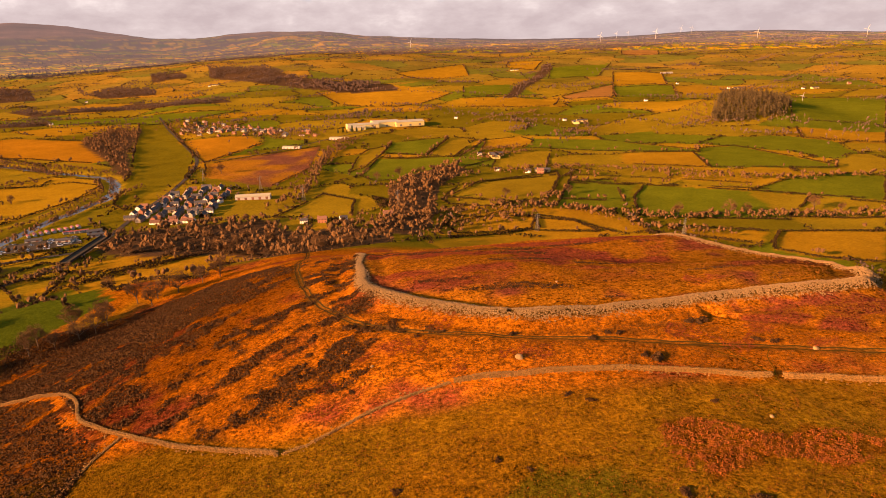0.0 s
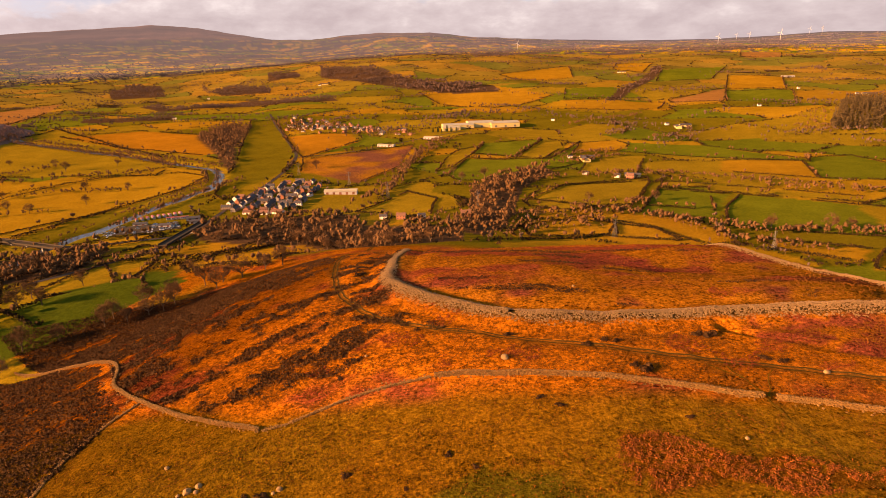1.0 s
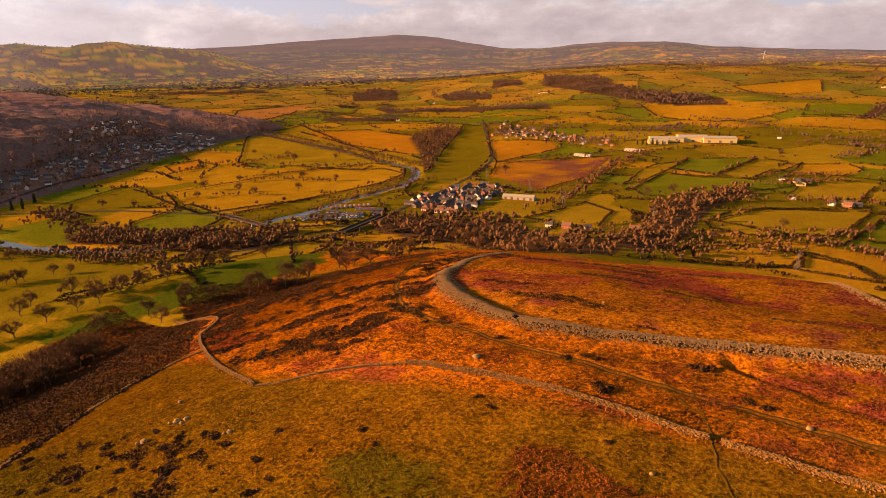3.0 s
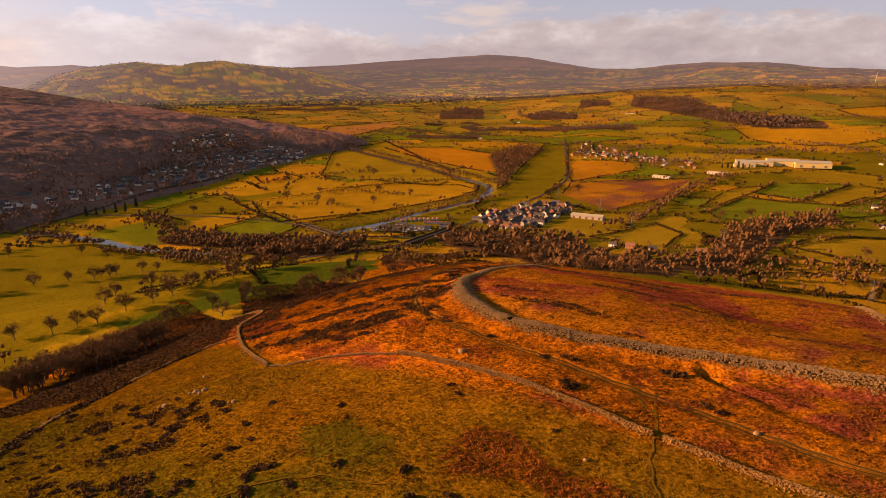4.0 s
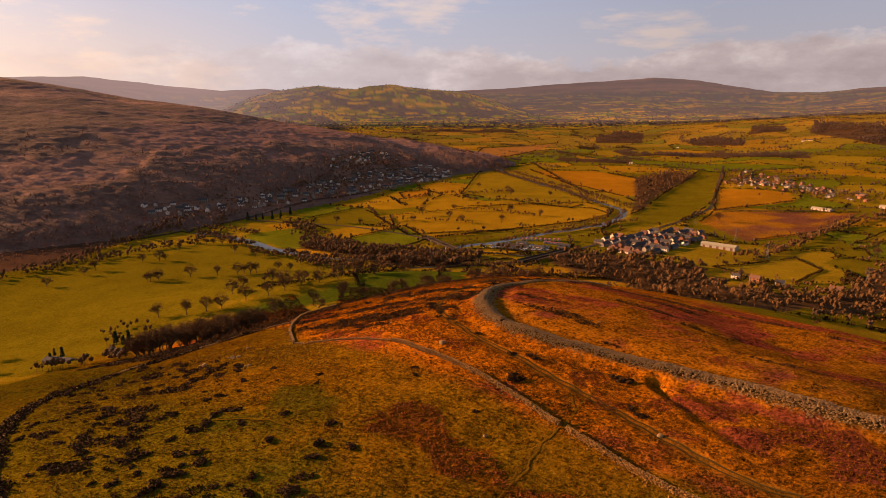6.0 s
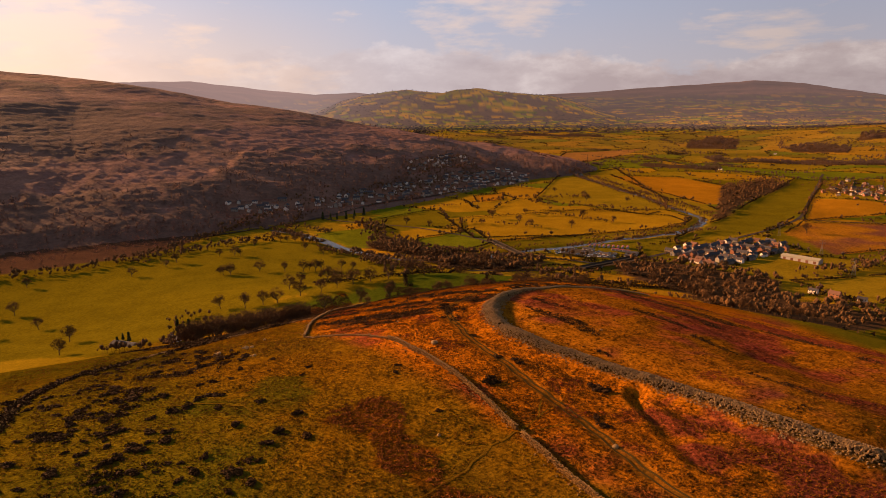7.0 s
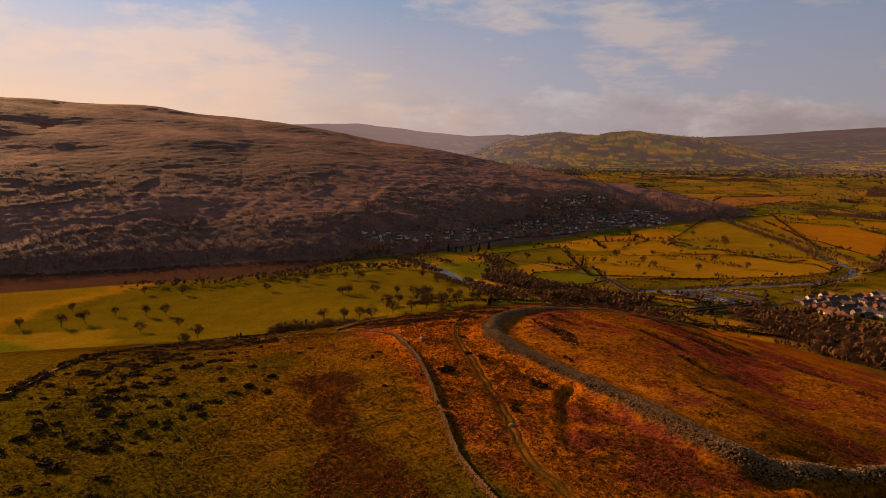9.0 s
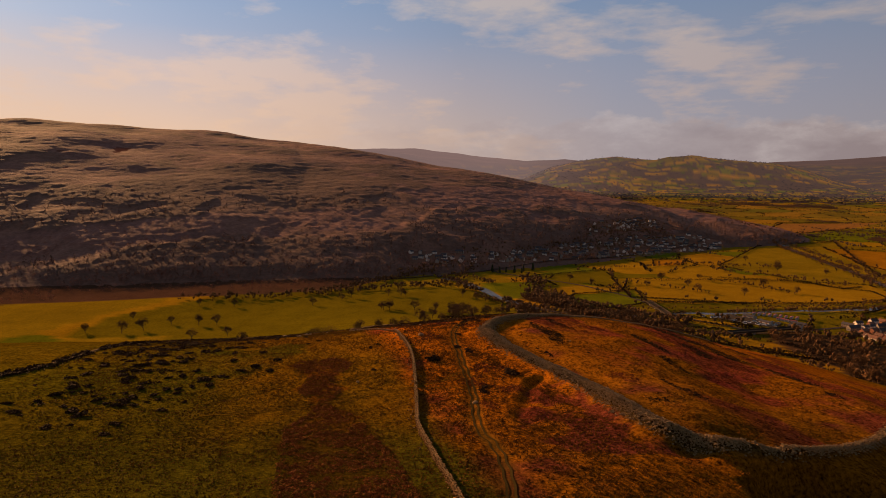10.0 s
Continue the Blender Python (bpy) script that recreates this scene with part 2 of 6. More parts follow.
def sprays(rng, centres, spread, length, width, each, rise=0.3):
    """Slender triangles in random directions round each centre: twigs, leaves, blades. spread, length, width: arrays or numbers; spread has 3 columns."""
    c = np.repeat(np.asarray(centres, float), each, axis=0)
    n = len(c)
    sp = np.repeat(np.broadcast_to(np.asarray(spread, float), (len(centres), 3)), each, axis=0)
    ln = np.repeat(np.broadcast_to(np.asarray(length, float), (len(centres),)), each) * rng.uniform(0.6, 1.3, n)
    wd = np.repeat(np.broadcast_to(np.asarray(width, float), (len(centres),)), each) * rng.uniform(0.6, 1.3, n)
    d = rng.normal(size=(n, 3))
    d /= np.linalg.norm(d, axis=1)[:, None]
    p = c + d * sp * rng.uniform(0.35, 1.0, n)[:, None] ** 0.5
    g = rng.normal(size=(n, 3)) + d * 0.6
    g[:, 2] = np.abs(g[:, 2]) * 0.7 + rise
    g /= np.linalg.norm(g, axis=1)[:, None]
    s = np.cross(g, rng.normal(size=(n, 3)))
    s /= np.linalg.norm(s, axis=1)[:, None] + 1e-9
    v = np.empty((n, 3, 3))
    v[:, 0], v[:, 1], v[:, 2] = p - s * wd[:, None] / 2, p + s * wd[:, None] / 2, p + g * ln[:, None]
    return v.reshape(-1, 3), np.arange(3 * n).reshape(-1, 3)


def shells(rng, centres, radii, size, each, rough=0.55, slim=1.0):
    """Small leaf-like triangles that clothe rounded clumps, each facing roughly outward."""
    c = np.repeat(np.asarray(centres, float), each, axis=0)
    n = len(c)
    r = np.repeat(np.broadcast_to(np.asarray(radii, float), (len(centres), 3)), each, axis=0)
    sz = np.repeat(np.broadcast_to(np.asarray(size, float), (len(centres),)), each) * rng.uniform(0.6, 1.35, n)
    d = rng.normal(size=(n, 3))
    d[:, 2] = np.where(d[:, 2] < 0, -d[:, 2] * (rng.uniform(size=n) < 0.6) + d[:, 2] * 0.4, d[:, 2])
    d /= np.linalg.norm(d, axis=1)[:, None]
    p = c + d * r * rng.uniform(0.72, 1.08, n)[:, None]
    o = d / r
    o /= np.linalg.norm(o, axis=1)[:, None]
    o += rng.normal(0, rough, (n, 3))
    o /= np.linalg.norm(o, axis=1)[:, None]
    u = np.cross(o, rng.normal(size=(n, 3)))
    u /= np.linalg.norm(u, axis=1)[:, None] + 1e-9
    w = np.cross(o, u) * slim
    v = np.empty((n, 3, 3))
    for k in range(3):
        a = 2.0944 * k
        v[:, k] = p + (u * math.cos(a) + w * math.sin(a)) * (sz * rng.uniform(0.7, 1.2, n))[:, None]
    return v.reshape(-1, 3), np.arange(3 * n).reshape(-1, 3)


def ico():
    """The corners and faces of a twenty-sided ball."""
    bm = bmesh.new()
    bmesh.ops.create_icosphere(bm, subdivisions=1, radius=1.0)
    v, f = np.array([tuple(q.co) for q in bm.verts]), np.array([[q.index for q in p.verts] for p in bm.faces])
    bm.free()
    return v / np.linalg.norm(v, axis=1)[:, None], f


ICO_CORNERS, ICO_FACES = ico()


def masses(rng, centres, radii, rough=0.22):
    """The dense inside of bare crowns: uneven knotty masses, each of its own shape."""
    n, k = len(centres), len(ICO_CORNERS)
    turn = rng.uniform(0, 6.283, n)[:, None]
    c, s = np.cos(turn), np.sin(turn)
    v = np.stack((ICO_CORNERS[:, 0] * c - ICO_CORNERS[:, 1] * s, ICO_CORNERS[:, 0] * s + ICO_CORNERS[:, 1] * c, np.broadcast_to(ICO_CORNERS[:, 2], (n, k))), -1)
    v = v * rng.uniform(1 - rough, 1 + rough, (n, k, 1)) * np.asarray(radii)[:, None, :] + np.asarray(centres)[:, None, :]
    return v.reshape(-1, 3), (ICO_FACES[None] + k * np.arange(n)[:, None, None]).reshape(-1, 3)


BOX_FACES = np.array([(0, 3, 2, 1), (4, 5, 6, 7), (0, 1, 5, 4), (1, 2, 6, 5), (2, 3, 7, 6), (3, 0, 4, 7)])
BOX_CORNERS = np.array([(-1, -1, -1), (1, -1, -1), (1, 1, -1), (-1, 1, -1), (-1, -1, 1), (1, -1, 1), (1, 1, 1), (-1, 1, 1)]) / 2


def stones(rng, centres, sizes, tumble=0.5):
    """Uneven blocks: each box has its own turn, and corners moved at random."""
    n = len(centres)
    v = BOX_CORNERS[None] * sizes[:, None, :] * rng.uniform(0.62, 1.1, (n, 8, 3))
    turn = rng.uniform(0, 6.283, n)
    c, s = np.cos(turn)[:, None], np.sin(turn)[:, None]
    x, y = v[..., 0] * c - v[..., 1] * s, v[..., 0] * s + v[..., 1] * c
    lean = (rng.uniform(-1, 1, n) * tumble)[:, None]
    v = np.stack((x * np.cos(lean) + v[..., 2] * np.sin(lean), y, v[..., 2] * np.cos(lean) - x * np.sin(lean)), -1) + centres[:, None, :]
    f = (BOX_FACES[None] + 8 * np.arange(n)[:, None, None]).reshape(-1, 4)
    return v.reshape(-1, 3), f


def merge(pieces):
    vs, fs, n = [], [], 0
    for v, f in pieces:
        vs.append(v)
        fs.append(f + n)
        n += len(v)
    return np.concatenate(vs), np.concatenate(fs)


def along(line, step):
    """Points every step metres along a plan line, with the way's direction."""
    p = np.asarray(line, float)
    seg = np.hypot(*(p[1:] - p[:-1]).T)
    s = np.concatenate(([0], np.cumsum(seg)))
    t = np.arange(0, s[-1], step)
    x, y = np.interp(t, s, p[:, 0]), np.interp(t, s, p[:, 1])
    k = np.clip(np.searchsorted(s, t, "right") - 1, 0, len(seg) - 1)
    d = (p[1:] - p[:-1])[k] / seg[k][:, None]
    return x, y, d


def rounded(line, times=2):
    """The line with its corners cut."""
    p = [tuple(map(float, q)) for q in line]
    for _ in range(times):
        q = [p[0]]
        for a, b in zip(p, p[1:]):
            q += [(a[0] * 0.75 + b[0] * 0.25, a[1] * 0.75 + b[1] * 0.25), (a[0] * 0.25 + b[0] * 0.75, a[1] * 0.25 + b[1] * 0.75)]
        p = q + [p[-1]]
    return p


def inside(x, y, poly):
    """Which of the points lie in the polygon."""
    hit = np.zeros(np.shape(x), bool)
    for (ax, ay), (bx, by) in zip(poly, poly[1:] + poly[:1]):
        if ay != by:
            hit ^= ((ay > y) != (by > y)) & (x < (bx - ax) * (y - ay) / (by - ay) + ax)
    return hit


def line_distance(x, y, line):
    d = np.full(np.shape(x), 1e9)
    for (ax, ay), (bx, by) in zip(line, line[1:]):
        dx, dy = bx - ax, by - ay
        t = np.clip(((x - ax) * dx + (y - ay) * dy) / (dx * dx + dy * dy + 1e-9), 0, 1)
        d = np.minimum(d, np.hypot(x - ax - t * dx, y - ay - t * dy))
    return d


def patches(x, y, step, seed, octaves=3):
    """Smooth random patches from 0 to 1, about step metres across."""
    r = np.random.RandomState(seed)
    table = r.uniform(size=(256, 256))
    out, total, amp = 0, 0, 1.0
    for k in range(octaves):
        u, v = x / step * 2 ** k + 17.3 * k, y / step * 2 ** k + 5.1 * k
        i, j = np.floor(u).astype(int), np.floor(v).astype(int)
        a, b = u - i, v - j
        a, b = a * a * (3 - 2 * a), b * b * (3 - 2 * b)
        g = lambda p, q: table[p % 256, q % 256]
        out = out + amp * (g(i, j) * (1 - a) * (1 - b) + g(i + 1, j) * a * (1 - b) + g(i, j + 1) * (1 - a) * b + g(i + 1, j + 1) * a * b)
        total += amp
        amp *= 0.5
    return out / total


def spots(rng, poly, count):
    """Random plan points in a polygon."""
    p = np.array(poly, float)
    (x0, y0), (x1, y1) = p.min(0), p.max(0)
    x, y = rng.uniform(x0, x1, count * 4), rng.uniform(y0, y1, count * 4)
    k = inside(x, y, list(poly))
    return x[k][:count], y[k][:count]


# ---- the lie of the land ----
HILL = [(24.5, -245.4, 317.1, 42.1, 145.8, -0.793), (61.3, 30.9, 119.2, 196.0, 276.0, 0.916), (53.0, 369.8, 181.2, 133.3, 43.1, -0.587),
        (45.9, -0.6, 239.3, 83.0, 119.8, 0.432), (61.5, 365.8, -89.1, 41.5, 223.1, -0.387), (12.4, -98.7, 263.1, 43.5, 172.9, -0.155),
        (61.7, -19.1, -95.1, 168.9, 139.7, 0.566), (61.4, 220.3, -50.3, 94.1, 196.9, 5.566), (43.5, 165.5, 199.7, 57.3, 206.5, 0.495)]
RIDGE = [(-1680, 1500, -14, 120), (-1631, 1409, 8, 220), (-1554, 1156, 74, 450), (-1623, 907, 124, 560), (-1742, 727, 157, 720), (-1897, 523, 206, 960), (-2136, 152, 277, 1330),
         (-2224, -142, 313, 1420), (-2230, -425, 327, 1420), (-2226, -642, 346, 1420), (-2163, -826, 341, 1400), (-2100, -1400, 330, 1400)]


def smooth(a, b, v):
    s = np.clip((v - a) / (b - a), 0.0, 1.0)
    return s * s * (3 - 2 * s)


def bell(x, y, cx, cy, sx, sy, turn=0.0):
    c, s = np.cos(turn), np.sin(turn)
    u, v = (x - cx) * c + (y - cy) * s, (y - cy) * c - (x - cx) * s
    return np.exp(-(u / sx) ** 2 / 2 - (v / sy) ** 2 / 2)


def waves(x, y, step, seed):
    """Soft rolling unevenness, about -1 to 1."""
    r = np.random.RandomState(seed)
    z = 0
    for k in range(7):
        a, f, p = r.uniform(0, 6.283), r.uniform(0.6, 1.7) * 6.283 / step, r.uniform(0, 6.283)
        z = z + np.sin((x * np.cos(a) + y * np.sin(a)) * f + p)
    return z / 4


def ridge_height(x, y):
    """The long wooded hill across the valley: a crest line that sinks towards the village."""
    z = np.zeros_like(x)
    for (ax, ay, az, aw), (bx, by, bz, bw) in zip(RIDGE, RIDGE[1:]):
        dx, dy = bx - ax, by - ay
        t = np.clip(((x - ax) * dx + (y - ay) * dy) / (dx * dx + dy * dy), 0, 1)
        d = np.hypot(x - ax - t * dx, y - ay - t * dy)
        w = aw + t * (bw - aw)
        q = np.clip(d / w, 0, 1)
        f = (1 - q ** 1.2) * (1 - 0.15 * smooth(0.8, 1.0, q))
        z = np.maximum(z, (az + 2 + t * (bz - az)) * f)
    return z


SKYLINE = [(-48, -0.6), (-33, -0.35), (-27, -0.1), (-20.6, 0.04), (-17, -0.2), (-12, -0.33), (-6, -0.25), (1, 0.0), (6.3, 0.32), (10, 0.76), (14, 0.8), (17, 0.7), (20, 0.4), (23.3, 0.5), (25.8, 0.9),
           (29, 1.45), (32.4, 1.75), (37, 1.5), (39, 1.4), (43.5, 1.15), (46, 1.0), (50, 0.85), (58, 0.5), (62, 0.75), (65.6, 1.15), (69, 1.0), (74, 1.5), (79, 2.1), (84, 2.0), (92, 1.6), (130, 1.4)]
GREEN_CREST = [(41, -1.2), (44, -0.55), (46, 0.15), (48, 0.7), (51.7, 1.1), (54.5, 1.22), (57.4, 1.02), (60.6, 1.3), (62, 1.2), (64, 0.9), (66.4, 0.4), (68.5, -0.5), (71, -1.3)]


def table(v, stops):
    return np.interp(v, [p[0] for p in stops], [p[1] for p in stops])


def far_hills(x, y, r, yaw, z):
    """What rises beyond the plain: the farmed hill at the valley's head and the moors on the skyline."""
    crest = 180 + table(yaw, [(-48, 8600), (0, 8600), (14, 9600), (30, 11400), (60, 11800), (130, 12200)]) * np.tan(np.radians(table(yaw, SKYLINE) + 0.10 * (patches(yaw * 10, yaw * 0 + 3, 11, 71) - 0.5)))
    rc = table(yaw, [(-48, 8600), (0, 8600), (14, 9600), (30, 11400), (60, 11800), (130, 12200)])
    rb = table(yaw, [(-48, 4600), (4, 4600), (20, 5200), (45, 5600), (62, 7600), (130, 7600)])
    q = np.clip((r - rb) / (rc - rb), 0, 1)
    lumps = patches(x, y, 1500, 72, 5) - 0.5
    rise = np.where(q < 1, q ** (1.5 + 1.3 * smooth(8, -6, yaw)) * (1 + 0.35 * np.sin(3.1416 * q) * lumps * 3), 1.0)
    out = z + (crest - z) * rise + 130 * lumps * np.sin(3.1416 * q) * smooth(4500, 6500, r)
    out = out - 160 * smooth(0, 900, r - rc)
    green = 180 + 7000 * np.tan(np.radians(table(yaw, GREEN_CREST)))
    g = smooth(5000, 6900, r) * (1 - 0.45 * smooth(7050, 8300, r))
    knolls = patches(x, y, 620, 73, 4) - 0.5
    return np.maximum(out, z + (green - z) * g * (1 + 0.75 * knolls * (1 - smooth(6300, 6950, r))) + 26 * knolls * smooth(5000, 5600, r))


def height(x, y):
    x, y = np.asarray(x, float), np.asarray(y, float)
    r = np.hypot(x, y)
    yaw = np.degrees(np.arctan2(-x, y))
    z = -12 + 30 * smooth(2800, 4300, r) + 1.2 * waves(x, y, 240, 3) * smooth(300, 700, r)
    east = 1 - smooth(8, 30, yaw)
    z = z + east * (84 * smooth(1500, 4500, r) + 9 * waves(x, y, 900, 5) * smooth(1200, 2200, r))
    z = z + (1 - smooth(20, 40, yaw)) * 4 * waves(x, y, 420, 7) * smooth(900, 1600, r)
    z = z + 46 * bell(x, y, -820, 3250, 700, 420, -0.25) + 12 * bell(x, y, -1800, 3700, 420, 420)
    z = z + ridge_height(x, y) * (1 + 0.02 * waves(x, y, 330, 11)) + 0.5 * waves(x, y, 60, 13) * smooth(900, 1300, -x) 
    z = z + 34 * bell(x, y, 720, 1560, 110, 110)
    k = r > 4400
    if k.any():
        z[k] = far_hills(x[k], y[k], r[k], yaw[k], z[k])
    for a, cx, cy, sx, sy, turn in HILL:
        z = z + a * bell(x, y, cx, cy, sx, sy, turn)
    z = z + 6 * bell(x, y, -170, 212, 32, 32) + 3 * bell(x, y, 107, 287, 26, 18) - 4.8 * bell(x, y, 92, 248, 24, 17) - 2.5 * bell(x, y, 60, 268, 25, 20) + 2.0 * bell(x, y, 110, 200, 22, 12)
    return z


# ---- the plan, in metres ----
RIVER = rounded([(-1900, 1500), (-1553, 1427), (-1291, 1349), (-1076, 1258), (-905, 1184), (-760, 1118), (-626, 1045), (-543, 1006), (-505, 985), (-468, 925), (-440, 852),
                 (-452, 773), (-459, 696), (-459, 627), (-467, 550), (-454, 490), (-468, 435), (-511, 403), (-587, 389), (-641, 378), (-705, 378), (-763, 370), (-800, 352), (-822, 340)])
RAMPART = rounded([(-44, 322), (-39, 299), (-36, 258), (-31, 235), (-30, 220), (-19, 204), (-6, 191), (4, 184), (19, 177), (30, 176), (44, 177), (60, 180), (75, 184), (90, 186), (110, 187),
                   (127, 188), (136, 192), (140, 204)])
FAR_RAMPART = rounded([(103, 300), (107, 287), (116, 272), (125, 255), (133, 238), (138, 222), (140, 206)])
SPUR = rounded([(78, 178), (81, 174), (90, 170), (102, 164), (113, 159), (117, 161)])
TRACK = rounded([(-108, 494), (-86, 395), (-70, 297), (-61, 255), (-53, 231), (-44, 209), (-34, 195), (-26, 185), (-15, 177), (2, 169), (26, 162), (43, 160), (63, 157), (80, 155), (100, 151), (115, 147), (135, 147), (158, 142), (210, 128)])
HEATH = [(-250, 268), (-200, 300), (-150, 318), (-120, 335), (-80, 300), (-62, 262), (-53, 231), (-44, 209), (-30, 190), (-25, 179), (-37, 167), (-47, 155), (-50, 144), (-55, 141), (-65, 140), (-108, 168), (-134, 200), (-185, 225)]
HEATH_SPARSE = [(-75, 300), (-40, 300), (-36, 250), (-30, 222), (-5, 192), (12, 176), (5, 160), (-25, 150), (-48, 142), (-60, 150), (-40, 190), (-62, 262)]
PASTURE_SCRUB = [(-70, 95), (-50, 60), (-20, 42), (40, 38), (90, 40), (95, 62), (60, 66), (20, 76), (-10, 90), (-40, 104)]
HEATH_LOW = [(-270, 240), (-181, 222), (-135, 196), (-112, 168), (-95, 152), (-90, 146), (-95, 136), (-97, 122), (-89, 98), (-125, 70), (-190, 120), (-270, 185)]
FERN = [(43, 106), (44, 118), (52, 122), (60, 119), (63, 116), (70, 115), (78, 117), (89, 112), (100, 119), (128, 124), (158, 125), (190, 121), (192, 104), (150, 100), (107, 101), (95, 108), (86, 107), (75, 104), (70, 106), (62, 108), (56, 104), (50, 102)]
GREEN_SLOPE = [(11, 75), (30, 97), (56, 97), (80, 85), (75, 68), (45, 75)]
GREEN_PATCH = [(11, 97), (17, 108), (30, 109), (50, 95), (73, 81), (73, 66), (54, 72), (40, 78)]
TRAIL = rounded([(65, 160), (74, 145), (79, 139), (81, 129), (87, 115), (95, 80)])


def ground(x, y):
    """The ground's height, with the old rampart's bank and the river's bed."""
    x, y = np.asarray(x, float), np.asarray(y, float)
    z = height(x, y)
    near = (np.abs(x - 40) < 260) & (np.abs(y - 200) < 260)
    if near.any():
        d = line_distance(x[near], y[near], RAMPART)
        e = line_distance(x[near], y[near], FAR_RAMPART)
        s = line_distance(x[near], y[near], SPUR)
        z[near] += 1.45 * np.exp(-(d / 3.4) ** 2) * (1 - 0.75 * smooth(222, 245, y[near]) * (x[near] < 20)) + 0.8 * np.exp(-(e / 3.0) ** 2) - 0.8 * np.exp(-((d - 9.0) / 3.0) ** 2) - (0.5 + 1.3 * np.exp(-((x[near] - 80) / 7) ** 2)) * np.exp(-(s / 1.5) ** 2) + 0.45 * np.exp(-((s - 3.6) / 1.5) ** 2)
        z[near] += 0.22 * (patches(x[near], y[near], 9, 41) - 0.5) * 4
        u, v = x[near] - 154.5, y[near] - 213
        z[near] -= 3.0 * bell(x[near], y[near], 138, 191, 2.6, 3.2)
        z[near] -= 10.0 * (1 - smooth(0.62, 1.0, np.hypot((u + 0.15 * v) / 13, v / 21) + 0.25 * (patches(x[near], y[near], 5, 42) - 0.5)))
        z[near] -= 0.35 * np.exp(-(line_distance(x[near], y[near], TRACK) / 2.0) ** 2)
    valley = (x < -350) & (x > -1950) & (y > -150) & (y < 1550)
    if valley.any():
        z[valley] -= 3.2 * (1 - smooth(6.8, 10.0, line_distance(x[valley], y[valley], RIVER)))
    return z


def level(x, y):
    return float(ground(np.array([x]), np.array([y]))[0])


# ---- what covers the ground ----
COVER = {"green": (0.100, 0.108, 0.005), "olive": (0.185, 0.125, 0.006), "straw": (0.245, 0.132, 0.006), "gold": (0.245, 0.142, 0.006), "lime": (0.112, 0.088, 0.004),
         "orange": (0.270, 0.122, 0.006), "meadow": (0.047, 0.062, 0.004), "tan": (0.225, 0.110, 0.024), "rough": (0.190, 0.076, 0.020), "plough": (0.125, 0.060, 0.028)}
FIELDS, OPEN = [], []


def field(kind, poly):
    FIELDS.append((kind.rstrip("~"), poly))
    if kind[-1] == "~":
        OPEN.append(len(FIELDS) - 1)


field("green", [(268, 845), (381, 796), (365, 656), (327, 662), (214, 685), (236, 778)])
field("green", [(171, 866), (255, 847), (212, 718), (134, 738)])
field("olive", [(54, 882), (170, 922), (153, 850), (124, 760), (80, 763), (6, 796)])
field("straw", [(11, 695), (105, 695), (138, 672), (157, 626), (84, 636), (4, 589), (-7, 622)])
field("olive", [(186, 919), (281, 887), (405, 834), (412, 801), (269, 848), (177, 876)])
field("green", [(176, 1264), (301, 1237), (433, 1103), (431, 1074), (299, 1107), (151, 1158)])
field("olive", [(103, 1122), (190, 1115), (157, 966), (77, 974)])
field("straw", [(303, 1084), (422, 1087), (393, 942), (279, 996)])
field("green", [(448, 1118), (512, 1130), (581, 944), (568, 922), (397, 941), (414, 1049)])
field("green", [(388, 795), (510, 725), (601, 863), (561, 883), (469, 857)])
field("olive", [(371, 667), (469, 661), (502, 713), (435, 752)])
field("straw", [(332, 614), (438, 614), (371, 513), (321, 533), (300, 560)])
field("straw", [(230, 642), (322, 615), (295, 575), (237, 604)])
field("straw", [(56, 1271), (156, 1281), (177, 1232), (147, 1159), (62, 1181)])
field("green", [(971, 1861), (1200, 1782), (937, 1376), (740, 1383)])
field("straw", [(729, 1339), (856, 1253), (767, 1117), (664, 1194)])
field("straw", [(600, 2303), (710, 2738), (878, 2651), (779, 2286)])
field("green", [(588, 2256), (784, 2245), (701, 1952), (525, 1975)])
field("tan", [(382, 2068), (611, 2345), (517, 1979), (381, 2015)])
field("green", [(490, 2936), (800, 3143), (632, 2649), (422, 2590)])
field("straw", [(342, 3286), (498, 3234), (404, 2847), (300, 3001)])
field("green", [(84, 2283), (246, 2362), (334, 2153), (76, 2085)])
field("straw", [(75, 2054), (216, 2075), (366, 2026), (311, 1802), (83, 1858)])
field("tan", [(1142, 4236), (1322, 4085), (1093, 3365), (929, 3435)])
field("green", [(1502, 3248), (1105, 3360)])
field("straw", [(-422, 2307), (-178, 2454), (43, 2188), (-122, 1857), (-315, 2096)])
field("straw", [(-182, 2859), (117, 3157), (125, 2759), (-81, 2664)])
field("olive", [(-131, 1187), (-92, 1252), (-102, 1130), (-117, 1016), (-139, 975), (-141, 1087)])
field("green", [(-94, 1271), (21, 1327), (-27, 1110), (-100, 1143)])
field("straw", [(-100, 1143), (-27, 1110), (-41, 1077), (-106, 1099)])
field("green", [(-104, 1089), (34, 1083), (89, 1285), (66, 1095), (82, 1055), (-28, 912), (-96, 906), (-119, 942)])
field("olive", [(21, 1327), (70, 1284), (22, 1079), (-23, 1110)])
field("olive", [(-191, 715), (-156, 837), (-109, 796), (-101, 698), (-163, 717)])
field("olive", [(0, 786), (20, 853), (169, 944), (169, 911), (127, 778), (57, 742), (9, 760)])
field("green", [(176, 882), (237, 883), (218, 755), (145, 773)])
field("straw", [(3, 661), (69, 717), (101, 684), (91, 640), (14, 611)])
field("straw", [(101, 684), (138, 668), (173, 620), (100, 644)])
